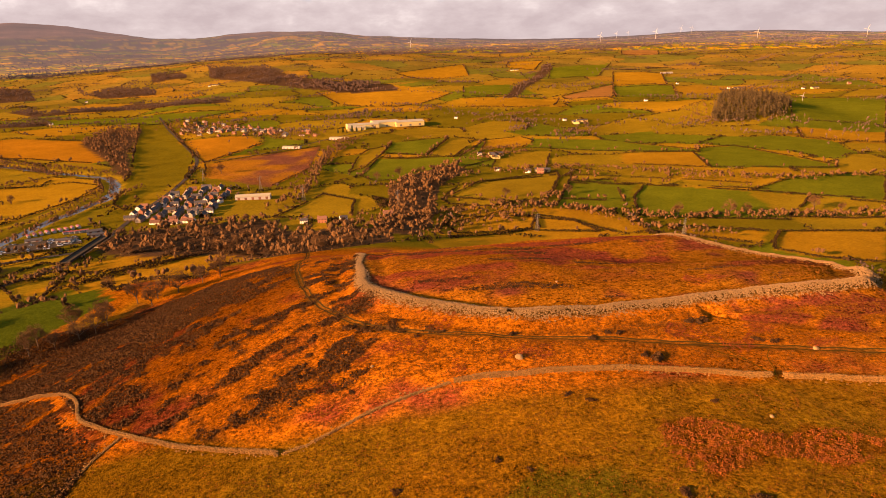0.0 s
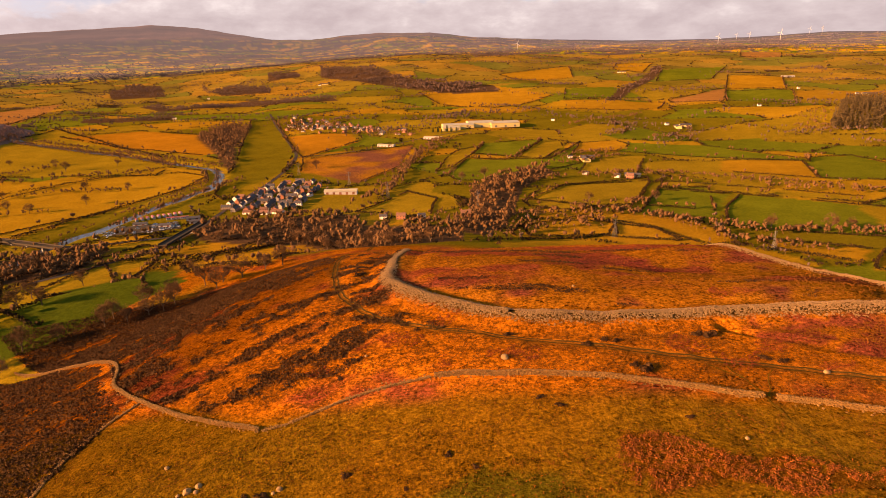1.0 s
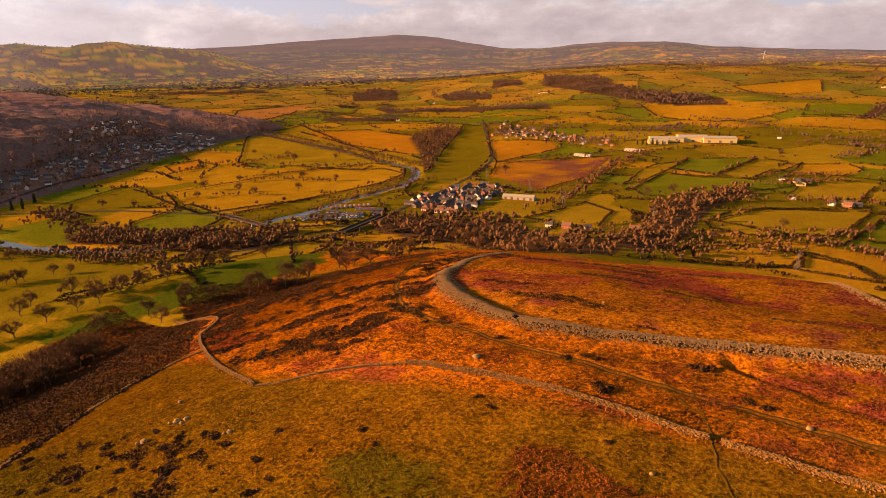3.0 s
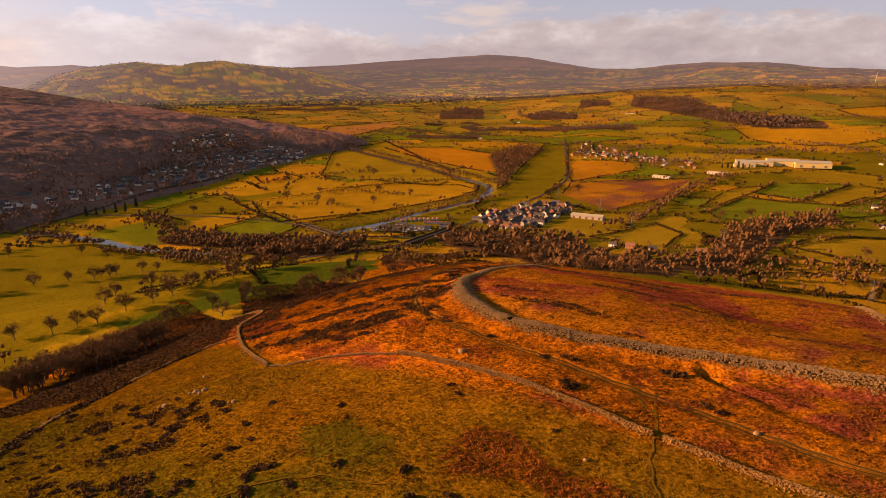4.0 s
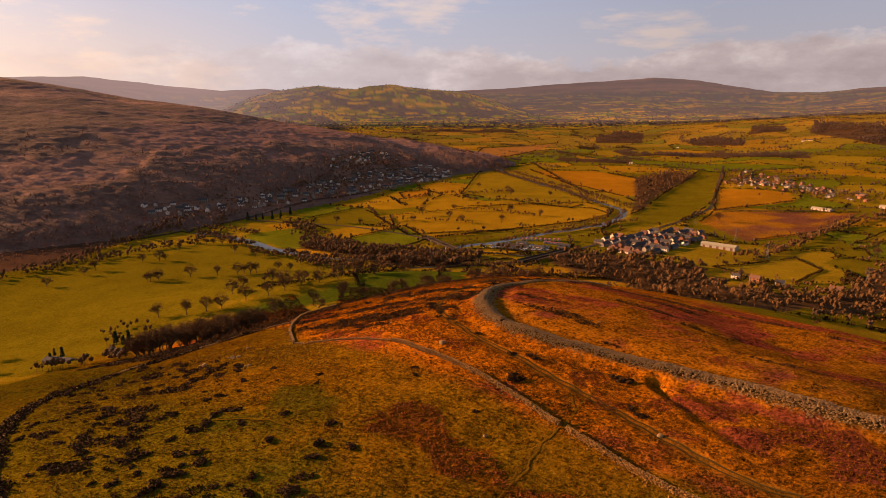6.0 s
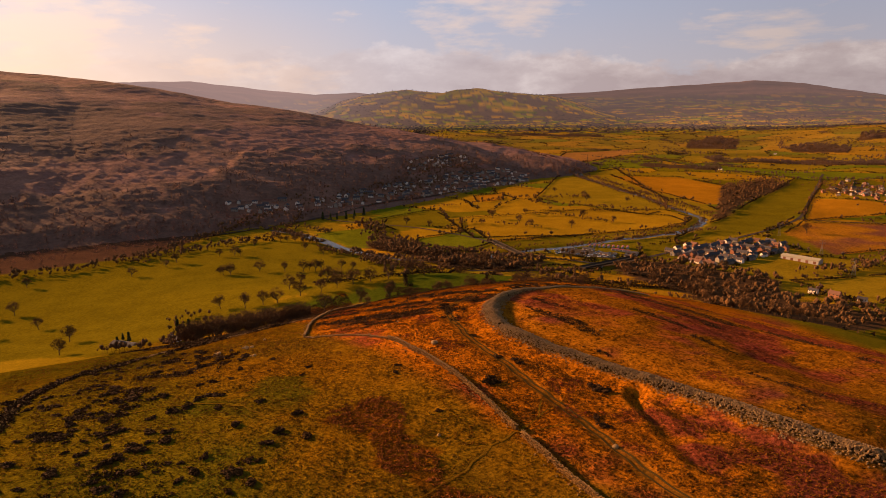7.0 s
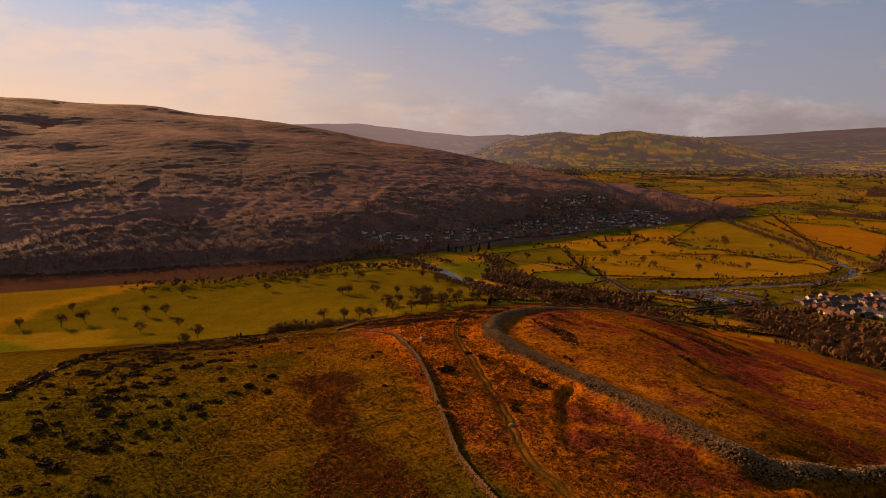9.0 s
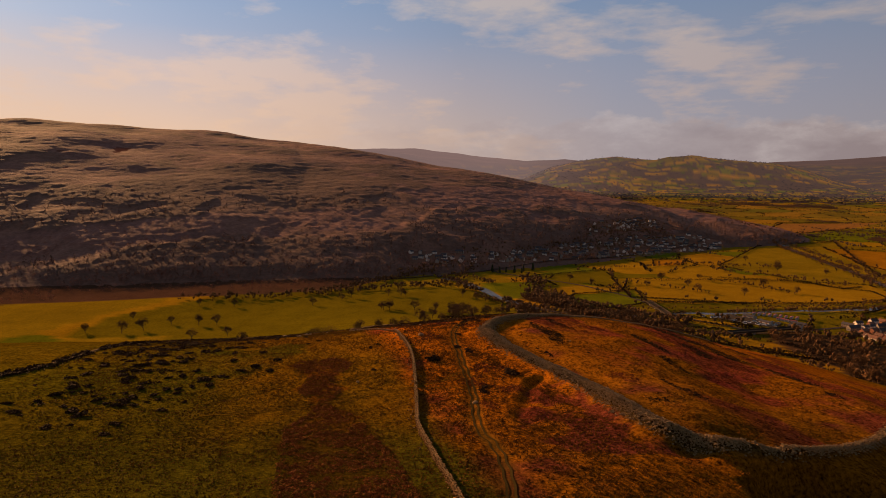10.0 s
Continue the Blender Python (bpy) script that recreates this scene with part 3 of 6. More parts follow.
field("gold", [(-723, 640), (-675, 898), (-549, 953), (-487, 924), (-478, 827), (-508, 717), (-531, 585), (-649, 595)])
field("olive", [(-1119, 1196), (-1205, 1501), (-607, 1042), (-578, 927), (-713, 915), (-845, 901)])
field("orange", [(-1083, 1355), (-947, 1462), (-705, 1380), (-572, 1136), (-598, 1109), (-838, 1215)])
field("lime", [(-499, 1043), (-758, 1669), (-712, 1720), (-438, 1159), (-382, 963), (-392, 829), (-385, 769), (-412, 800)])
field("orange", [(-538, 1354), (-401, 1385), (-352, 1297), (-395, 1088)])
field("rough", [(-391, 1077), (-231, 1261), (-208, 1020), (-238, 887), (-356, 972)])
field("tan", [(-1811, 1848), (-1778, 2254), (-1550, 1882), (-1327, 1333)])
field("green", [(-1468, 1905), (-1025, 1824), (-574, 1938), (-712, 1663), (-994, 1706)])
field("olive", [(-328, 234), (-409, 378), (-368, 504), (-315, 509), (-256, 302), (-306, 242)])
field("straw", [(-288, 489), (-238, 600), (-198, 600), (-249, 528)])
field("olive", [(-804, 547), (-765, 610), (-694, 502), (-747, 502)])
field("lime~", [(-660, -54), (-664, 91), (-714, 246), (-715, 336), (-575, 392), (-452, 382), (-249, 287), (-310, 208), (-338, 153), (-337, 76), (-333, 12), (-367, -20)])
field("gold", [(-742, 621), (-723, 784), (-601, 1001), (-517, 970), (-470, 888), (-507, 698), (-568, 564)])
field("olive", [(-414, 376), (-438, 480), (-382, 520), (-203, 326), (-239, 277)])
field("lime~", [(-589, -119), (-753, 62), (-779, 257), (-611, 395), (-508, 332), (-447, 146), (-436, 74), (-472, -144)])
field("olive", [(-419, 445), (-404, 484), (-374, 521), (-361, 562), (-337, 553), (-359, 492), (-359, 413), (-367, 388)])
field("straw", [(-327, 455), (-315, 491), (-272, 520), (-211, 572), (-157, 544), (-144, 363), (-183, 372), (-190, 350), (-292, 480)])
field("straw", [(-347, 531), (-289, 586), (-234, 599), (-224, 560), (-295, 521)])
field("gold", [(-438, 558), (-416, 589), (-372, 610), (-379, 572), (-411, 547)])
field("lime~", [(-341, 106), (-324, 165), (-297, 218), (-390, 409), (-238, 302), (-282, 211), (-325, 120)])
field("green~", [(-738, 387), (-734, 480), (-621, 469), (-590, 399), (-672, 381)])
field("lime", [(-794, 487), (-835, 651), (-737, 628), (-657, 464)])
field("green", [(-615, 498), (-631, 605), (-522, 562), (-484, 468), (-537, 448)])
field("orange", [(-948, 818), (-954, 902), (-862, 829), (-872, 775)])
field("olive~", [(-846, 405), (-859, 515), (-842, 551), (-788, 474), (-796, 398)])
field("meadow~", [(-255, 290), (-276, 298), (-338, 410), (-313, 442), (-288, 474), (-188, 339), (-200, 311), (-205, 284)])
field("meadow~", [(-290, 200), (-271, 230), (-257, 266), (-240, 300), (-215, 345), (-182, 339), (-205, 290), (-221, 262), (-239, 242), (-257, 219), (-278, 196)])
field("straw~", [(-250, 582), (-202, 605), (-134, 603), (-62, 571), (-114, 669), (-188, 643), (-238, 626)])


WOODS = {
    "low": [(-330, 593), (-350, 640), (-325, 672), (-250, 690), (-200, 705), (-160, 650), (-137, 637), (-112, 660), (-54, 637), (-42, 540), (-100, 490), (-198, 560), (-279, 570)],
    "mid": [(-71, 858), (-48, 948), (21, 1033), (40, 973), (-2, 864), (-6, 784), (-12, 651), (-35, 595), (-75, 640), (-58, 700)],
    "river": [(-746, 1358), (-800, 1598), (-708, 1568), (-589, 1234), (-480, 1000), (-500, 1000), (-585, 1132)],
    "west": [(-635, 430), (-600, 474), (-517, 460), (-486, 505), (-440, 515), (-410, 545), (-386, 543), (-363, 467), (-424, 427), (-511, 429), (-590, 406)],
    "far": [(-1071, 3153), (-781, 3035), (-542, 2688), (-172, 2460), (-135, 2294), (-335, 2300), (-519, 2414), (-979, 2899)],
    "plain": [(-1684, 2412), (-1517, 2518), (-1780, 2920), (-1950, 2960), (-1900, 2700)],
    "park": [(-1261, 2487), (-1034, 2453), (-1130, 2660), (-1330, 2760), (-1400, 2700)],
    "round": [(-1176, 1930), (-971, 2100), (-1020, 2170), (-1080, 2130), (-1190, 2010), (-1300, 2110), (-1360, 2090)],
    "scrub": [(-1236, 1627), (-999, 1711), (-1070, 1800), (-1300, 1730)],
    "belt": [(-971, 2100), (-663, 2131), (-700, 2205), (-1000, 2230), (-1060, 2190)],
    "hump": [(-1222, 2872), (-1093, 2937), (-1190, 3128), (-1319, 3102)],
    "strip": [(-2900, 3160), (-2500, 3140), (-2560, 3260), (-2900, 3280)],
    "head": [(-2883, 2337), (-2398, 2656), (-2560, 2760), (-3000, 2440)],
    "dell": [(236, 2066), (300, 2290), (480, 2848), (521, 3118), (480, 3100), (430, 2850), (270, 2340), (200, 2066)],
    "foot": [(-1000, -400), (-1010, 60), (-900, 250), (-892, 385), (-845, 335), (-832, 293), (-795, 232), (-740, 176), (-720, 138), (-700, 0), (-690, -400)],
    "house": [(-212, 108), (-236, 128), (-240, 166), (-236, 193), (-215, 192), (-190, 170), (-180, 140), (-190, 112)],
}
VILLAGE = [(-879, 297), (-890, 387), (-908, 557), (-995, 797), (-1093, 1077), (-1168, 1138), (-1198, 1048), (-1148, 888), (-1078, 748), (-998, 608), (-953, 488), (-943, 308)]
VILLAGE_UP = [(-1110, 740), (-1180, 880), (-1230, 1040), (-1300, 1040), (-1310, 930), (-1210, 800)]
CONIFER_WOOD = [(700, 1640), (770, 1635), (815, 1543), (745, 1415), (629, 1390), (575, 1403), (643, 1539)]


def lines_from(a, b, step, grow, limit):
    out, v = [a], a
    while v < b:
        step = min(step * grow, limit)
        v += step
        out.append(v)
    return out


def spacing():
    xs = sorted([-v for v in lines_from(1500, 4850, 7, 1.035, 70)]) + list(np.arange(-1493, -240, 8.0)) + list(np.arange(-240, 60, 2.0)) + list(np.arange(60, 130, 1.2)) + list(np.arange(130, 190, 2.0)) + list(np.arange(190, 700, 7.0)) + lines_from(700, 4600, 9, 1.05, 80)
    ys = list(np.arange(-1500, -300, 60.0)) + list(np.arange(-300, 30, 12.0)) + list(np.arange(30, 150, 2.0)) + list(np.arange(150, 200, 1.2)) + list(np.arange(200, 340, 2.0)) + list(np.arange(340, 1500, 7.5)) + lines_from(1500, 4850, 7, 1.03, 70)
    return np.array(xs), np.array(ys)


def cells(x, y, step, seed):
    """Irregular far fields: for each point the number of its field, and how near it is to the field's edge."""
    u, v = x + 0.25 * step * waves(x, y, step * 3.1, seed + 1), y * 1.15 + 0.25 * step * waves(x, y, step * 2.7, seed + 2)
    i, j = np.floor(u / step).astype(int), np.floor(v / step).astype(int)
    table = np.random.RandomState(seed).uniform(0.08, 0.92, (128, 128, 2))
    best, second, number = np.full(x.shape, 1e9), np.full(x.shape, 1e9), np.zeros(x.shape, int)
    for di in (-1, 0, 1):
        for dj in (-1, 0, 1):
            p, q = i + di, j + dj
            o = table[p % 128, q % 128]
            d = np.abs(u - (p + o[..., 0]) * step) * 0.75 + np.abs(v - (q + o[..., 1]) * step) * 0.75
            better = d < best
            second = np.where(better, best, np.minimum(second, d))
            number = np.where(better, (p * 73 + q * 179) % 997, number)
            best = np.minimum(best, d)
    return number, second - best


def cover(x, y, z):
    """Base colour and tuftiness of the ground at each point."""
    r = np.hypot(x, y)
    kinds = ["olive", "green", "lime", "gold", "olive", "lime", "straw", "gold", "olive", "green", "lime", "olive"]
    palette = np.array([COVER[k] for k in kinds])
    number, edge = cells(x, y, 170.0, 21)
    col = palette[np.random.RandomState(5).randint(0, len(kinds), 997)[number]]
    # distance haze put into the colour: far fields blend to a duller olive
    far = (0.35 * smooth(1900, 3300, r))[:, None]
    col = col * (1 - far) + np.array((0.150, 0.105, 0.030)) * (0.75 + 0.5 * patches(x, y, 210, 38))[:, None] * far
    tuft = np.full(x.shape, 0.22)
    rough = np.zeros(x.shape, bool)
    for kind, poly in FIELDS:
        p = np.array(poly)
        k = np.nonzero((x > p[:, 0].min()) & (x < p[:, 0].max()) & (y > p[:, 1].min()) & (y < p[:, 1].max()))[0]
        k = k[inside(x[k], y[k], poly)]
        col[k] = COVER[kind]
        if kind == "rough":
            g = smooth(0.35, 0.65, patches(x[k], y[k], 45, 33))[:, None]
            col[k] = np.array((0.25, 0.11, 0.008)) * g + np.array((0.135, 0.052, 0.026)) * (1 - g)
            rough[k] = True
    col = col * (0.86 + 0.28 * patches(x, y, 90, 31))[:, None]
    col = col * np.array((0.84, 0.80, 0.80))
    tuft[rough] = 0.6
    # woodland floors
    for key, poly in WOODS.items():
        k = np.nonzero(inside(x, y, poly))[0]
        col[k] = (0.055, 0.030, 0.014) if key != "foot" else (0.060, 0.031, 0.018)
    wooded = ridge_height(x, y) > 5
    g = patches(x, y, 120, 35)[:, None]
    col[wooded] = (np.array((0.150, 0.064, 0.044)) * g + np.array((0.110, 0.046, 0.032)) * (1 - g))[wooded]
    for poly in (VILLAGE, VILLAGE_UP):
        k = np.nonzero(inside(x, y, poly))[0]
        col[k] = np.array((0.150, 0.076, 0.050)) * (0.6 + 0.8 * patches(x[k], y[k], 25, 36))[:, None]
    # the moor on the near hill
    hill = np.zeros(x.shape)
    for a, cx, cy, sx, sy, turn in HILL:
        hill += a * bell(x, y, cx, cy, sx, sy, turn)
    wob = 14 * (patches(x, y, 30, 37) - 0.5)
    moor = smooth(52, 60, hill + wob + 28 * smooth(-130, -60, x) * smooth(220, 280, y) + 20 * smooth(210, 150, y) * smooth(0, -60, x)) * (1 - smooth(430, 500, y))
    scrubby = inside(x, y, HEATH) | inside(x, y, HEATH_LOW)
    moor = np.maximum(moor, scrubby)
    for kind, poly in FIELDS:
        p = np.array(poly)
        if (p[:, 0].max() > -330) and (p[:, 1].min() < 420):
            moor = moor * (1 - (inside(x, y, poly) & (~scrubby | (kind == "meadow"))))
    a, b, c = patches(x, y, 26, 51)[:, None], patches(x, y, 11, 52)[:, None], patches(x, y, 5, 53)[:, None]
    m = np.array((0.52, 0.157, 0.006)) * (0.65 + 0.7 * a) * np.ones((len(x), 1))
    rust = smooth(0.50, 0.66, 0.5 * a + 0.35 * b + 0.15 * c)
    bank = inside(x, y, [(84, 183), (140, 187), (142, 158), (118, 156), (98, 164), (84, 172)])
    rust = np.maximum(rust, bank[:, None] * smooth(0.40, 0.52, 0.5 * b + 0.5 * c))
    m = m * (1 - 0.8 * rust) + np.array((0.235, 0.040, 0.026)) * 0.8 * rust
    pasture = smooth(0, 8, 138 - y + 0.04 * x + 13 * smooth(-40, -72, x) + 5 * (patches(x, y, 14, 57) - 0.5))[:, None]
    pg = patches(x, y, 34, 58)[:, None]
    m2 = np.array((0.212, 0.087, 0.0038)) * (1 - pg) + np.array((0.135, 0.081, 0.004)) * pg
    south = np.maximum(smooth(98, 70, y + 8 * (a[:, 0] - 0.5)), smooth(95, 135, x))[:, None]
    # westward dimming puts weaker light into the colour; south and east are darker green
    m2 = m2 * (1.36 - 0.32 * smooth(45, -35, x))[:, None] * (1 - south * np.array((0.36, 0.08, 0.0)))
    lush = inside(x + 10 * (b[:, 0] - 0.5), y + 14 * (a[:, 0] - 0.5), GREEN_PATCH)[:, None] * smooth(0.3, 0.6, b)
    lush = np.maximum(lush, inside(x + 14 * (a[:, 0] - 0.5), y + 14 * (b[:, 0] - 0.5), GREEN_SLOPE)[:, None] * smooth(0.25, 0.6, b))
    m2 = m2 * (1 - 0.75 * lush) + np.array((0.080, 0.078, 0.005)) * 0.75 * lush
    m = m * (1 - pasture) + m2 * pasture
    fern = inside(x + 9 * (b[:, 0] - 0.5), y + 9 * (c[:, 0] - 0.5), FERN)[:, None]
    m = np.where(fern, m * (1, 0.75, 1) * 0.85, m)
    inner = inside(x, y, RAMPART[4:] + FAR_RAMPART[::-1] + [(-40, 315)])
    m = np.where(inner[:, None], m * (0.70, 0.82, 1.15), m)
    red = inner[:, None] * smooth(0.44, 0.56, 0.6 * patches(x * 0.35, y, 14, 61) + 0.4 * b[:, 0])[:, None] * smooth(195, 235, y)[:, None]
    m = m * (1 - 0.75 * red) + np.array((0.245, 0.042, 0.026)) * 0.75 * red
    heath = np.maximum(inside(x + 22 * (a[:, 0] - 0.5), y + 22 * (b[:, 0] - 0.5), HEATH), inside(x + 10 * (a[:, 0] - 0.5), y, HEATH_LOW))
    spread = inside(x + 14 * (a[:, 0] - 0.5), y + 14 * (b[:, 0] - 0.5), HEATH_SPARSE)
    streaky = 0.5 * patches(x * 0.8 - y * 0.6, (x * 0.6 + y * 0.8) * 0.33, 8, 63) + 0.5 * patches(x, y, 4, 53)
    lo = 0.31 + 0.22 * smooth(-122, -62, x - 0.35 * (y - 200))
    hw = np.maximum(heath * smooth(lo - 0.03, lo + 0.06, streaky), spread * smooth(0.55, 0.61, streaky))[:, None]
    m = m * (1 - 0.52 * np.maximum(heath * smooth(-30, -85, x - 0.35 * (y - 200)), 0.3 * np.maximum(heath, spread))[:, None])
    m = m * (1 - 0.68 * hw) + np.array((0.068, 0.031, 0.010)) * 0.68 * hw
    # weaker light put into the colour: moor dims westwards, dims and browns eastwards
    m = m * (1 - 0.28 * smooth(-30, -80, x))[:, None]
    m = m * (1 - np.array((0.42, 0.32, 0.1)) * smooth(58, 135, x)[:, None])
    t = line_distance(x, y, TRACK)
    worn = (np.exp(-((np.abs(t) - 0.8) / 0.9) ** 2) * 0.8)[:, None]
    m = m * (1 - worn) + np.array((0.105, 0.060, 0.010)) * worn
    calm = worn[:, 0].copy()
    worn = (0.5 * np.exp(-(line_distance(x, y, TRAIL) / 1.3) ** 2))[:, None]
    m = m * (1 - worn) + np.array((0.10, 0.055, 0.006)) * worn
    d = np.minimum(line_distance(x, y, RAMPART), line_distance(x, y, FAR_RAMPART) + 1.5)
    bare = (1 - smooth(2.0, 4.2, d + 2.5 * (c[:, 0] - 0.5)))[:, None]
    m = m * (1 - bare) + np.array((0.135, 0.078, 0.022)) * bare
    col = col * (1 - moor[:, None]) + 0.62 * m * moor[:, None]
    tuft = tuft * (1 - moor) + moor * (0.62 - 0.12 * pasture[:, 0]) * (1 - 0.8 * calm)
    return col, tuft


def fan(r0, r1, grow, step):
    """A fan of quads round the origin, over all bearings that come into view."""
    radii = [r0]
    while radii[-1] < r1:
        radii.append(radii[-1] * grow)
    yaw, r = np.meshgrid(np.radians(np.arange(-42, 121, step)), np.array(radii))
    m, n = yaw.shape
    i = (np.arange(m - 1)[:, None] * n + np.arange(n - 1)[None]).ravel()
    return (-r * np.sin(yaw)).ravel(), (r * np.cos(yaw)).ravel(), np.stack((i, i + n, i + n + 1, i + 1), 1)


def give(ob, name, values):
    """A colour or a number for each point of a mesh."""
    values = np.asarray(values, np.float32)
    if values.ndim == 2:
        at = ob.data.attributes.new(name, "FLOAT_COLOR", "POINT")
        at.data.foreach_set("color", np.concatenate((values, np.ones((len(values), 1), np.float32)), 1).ravel())
    else:
        at = ob.data.attributes.new(name, "FLOAT", "POINT")
        at.data.foreach_set("value", values)


def build_ground():
    xs, ys = spacing()
    X, Y = np.meshgrid(xs, ys)
    x, y = X.ravel(), Y.ravel()
    n, m = len(xs), len(ys)
    i = (np.arange(m - 1)[:, None] * n + np.arange(n - 1)[None]).ravel()
    f = np.stack((i, i + 1, i + n + 1, i + n), 1)
    yaw, r = np.degrees(np.arctan2(-x, y)), np.hypot(x, y)
    beyond = (r > 1830) & (yaw > -41.5) & (yaw < 120)
    f = f[~beyond[f].all(1)]
    used, f = np.unique(f, return_inverse=True)
    x, y, f = x[used], y[used], f.reshape(-1, 4)
    fx, fy, ff = fan(1790, 3960, 1.010, 0.16)
    x, y, f = np.concatenate((x, fx)), np.concatenate((y, fy)), np.concatenate((f, ff + len(x)))
    z = ground(x, y)
    z[len(used):] -= 1.2 * (1 - smooth(1800, 1840, np.hypot(fx, fy)))
    ob = bulk("ground", np.stack((x, y, z), 1), f, GROUND, smooth_faces=True)
    col, tuft = cover(x, y, z)
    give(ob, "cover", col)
    give(ob, "tuft", tuft)
    return tagged(ob, "rolling winter farmland and an orange moorland hill", "ground", kind="structure")


build_ground()


def ribbon(name, line, width, lift, material, step=6.0):
    x, y, d = along(line, step)
    nx, ny = -d[:, 1], d[:, 0]
    rows = [np.stack((x + nx * o, y + ny * o), 1) for o in (-width / 2, 0, width / 2)]
    z = np.max([ground(r[:, 0], r[:, 1]) for r in rows], 0) + lift
    v = np.stack([np.concatenate((r, z[:, None]), 1) for r in rows], 1).reshape(-1, 3)
    i = 3 * np.arange(len(x) - 1)
    f = np.concatenate([np.stack((i + k, i + k + 1, i + k + 4, i + k + 3), 1) for k in (0, 1)])
    return bulk(name, v, f, material, smooth_faces=True)


def build_river():
    x, y, d = along(RIVER, 8.0)
    z = height(x, y) - 2.1
    k = np.ones(9) / 9
    z = np.convolve(np.pad(z, 4, "edge"), k, "valid")
    v = np.stack((np.stack((x - d[:, 1] * 17, y + d[:, 0] * 17, z), 1), np.stack((x + d[:, 1] * 17, y - d[:, 0] * 17, z), 1)), 1).reshape(-1, 3)
    i = 2 * np.arange(len(x) - 1)
    ob = bulk("water", v, np.stack((i, i + 1, i + 3, i + 2), 1), WATER, smooth_faces=True)
    tagged(ob, "calm grey river winding across the valley meadows", "river", kind="structure")


build_river()


def build_track():
    """The old cart track: two worn ruts."""
    x, y, d = along(TRACK[4:], 1.0)
    pieces = []
    for o, w in ((-0.8, 0.5), (0.8, 0.5)):
        a, b = o - w / 2, o + w / 2
        wob = 0.25 * waves(x, y, 11, 17)
        rows = [np.stack((x - d[:, 1] * (q + wob), y + d[:, 0] * (q + wob)), 1) for q in (a, b)]
        v = np.stack([np.concatenate((r, (ground(r[:, 0], r[:, 1]) + 0.2)[:, None]), 1) for r in rows], 1).reshape(-1, 3)
        i = 2 * np.arange(len(x) - 1)
        pieces.append((v, np.stack((i, i + 1, i + 3, i + 2), 1)))
    tagged(bulk("track", *merge(pieces), TRACK_EARTH), "rutted earth track across the moor", "track", kind="structure")


build_track()


def sheep_path(line, width):
    x, y, d = along(rounded(line), 0.8)
    wob = 0.5 * waves(x, y, 9, 18)
    wide = width * (0.15 + 1.0 * patches(x, y, 5, 19))
    rows = [np.stack((x - d[:, 1] * (wob + q * wide), y + d[:, 0] * (wob + q * wide)), 1) for q in (-0.5, 0.5)]
    v = np.stack([np.concatenate((r, (ground(r[:, 0], r[:, 1]) + 0.16)[:, None]), 1) for r in rows], 1).reshape(-1, 3)
    i = 2 * np.arange(len(x) - 1)
    tagged(bulk("footpath", v, np.stack((i, i + 1, i + 3, i + 2), 1), PATH_TURF), "narrow trodden sheep path through rough grass", "path", kind="structure")


PATH_TURF = surface("trodden_turf", (0.098, 0.054, 0.004), 0.95, 0.3, 0.4, 2.5, spec=0.0)
for line, width in (([(17, 47), (16, 60), (17, 73), (22, 82), (30, 88), (44, 92)], 0.6), ([(78.5, 139), (76, 147), (68, 154)], 0.45), ([(79, 139), (75.5, 147), (72, 158)], 0.45),
                    ([(79, 138), (81, 146), (84, 153)], 0.4), ([(78.5, 138), (81, 128), (86, 119), (92, 100), (96, 80)], 0.55)):
    sheep_path(line, width)

# ---- the far hills under the cloud ----
def deep(x, y, z):
    """The backdrop's own depth: what lies four to thirteen kilometres off stands between 3.9 and 4.8 km, scaled down about the eye."""
    r, yaw = np.hypot(x, y), np.degrees(np.arctan2(-x, y))
    s = (3900 + 880 * (1 - np.exp((3900 - r) / 2600))) / r
    cx, cy = table(yaw, [(0, 30), (20, 90), (45, 170), (70, 215)]) * (1 - s), table(yaw, [(0, 0), (45, 35), (70, 70)]) * (1 - s)
    return np.stack((cx + x * s, cy + y * s, 177 + (z - 177) * s), 1)


def strips(x, y):
    """Long fields that lie along the distant slopes."""
    return -np.arctan2(-x, y) * 7000, np.hypot(x, y) * 2.1


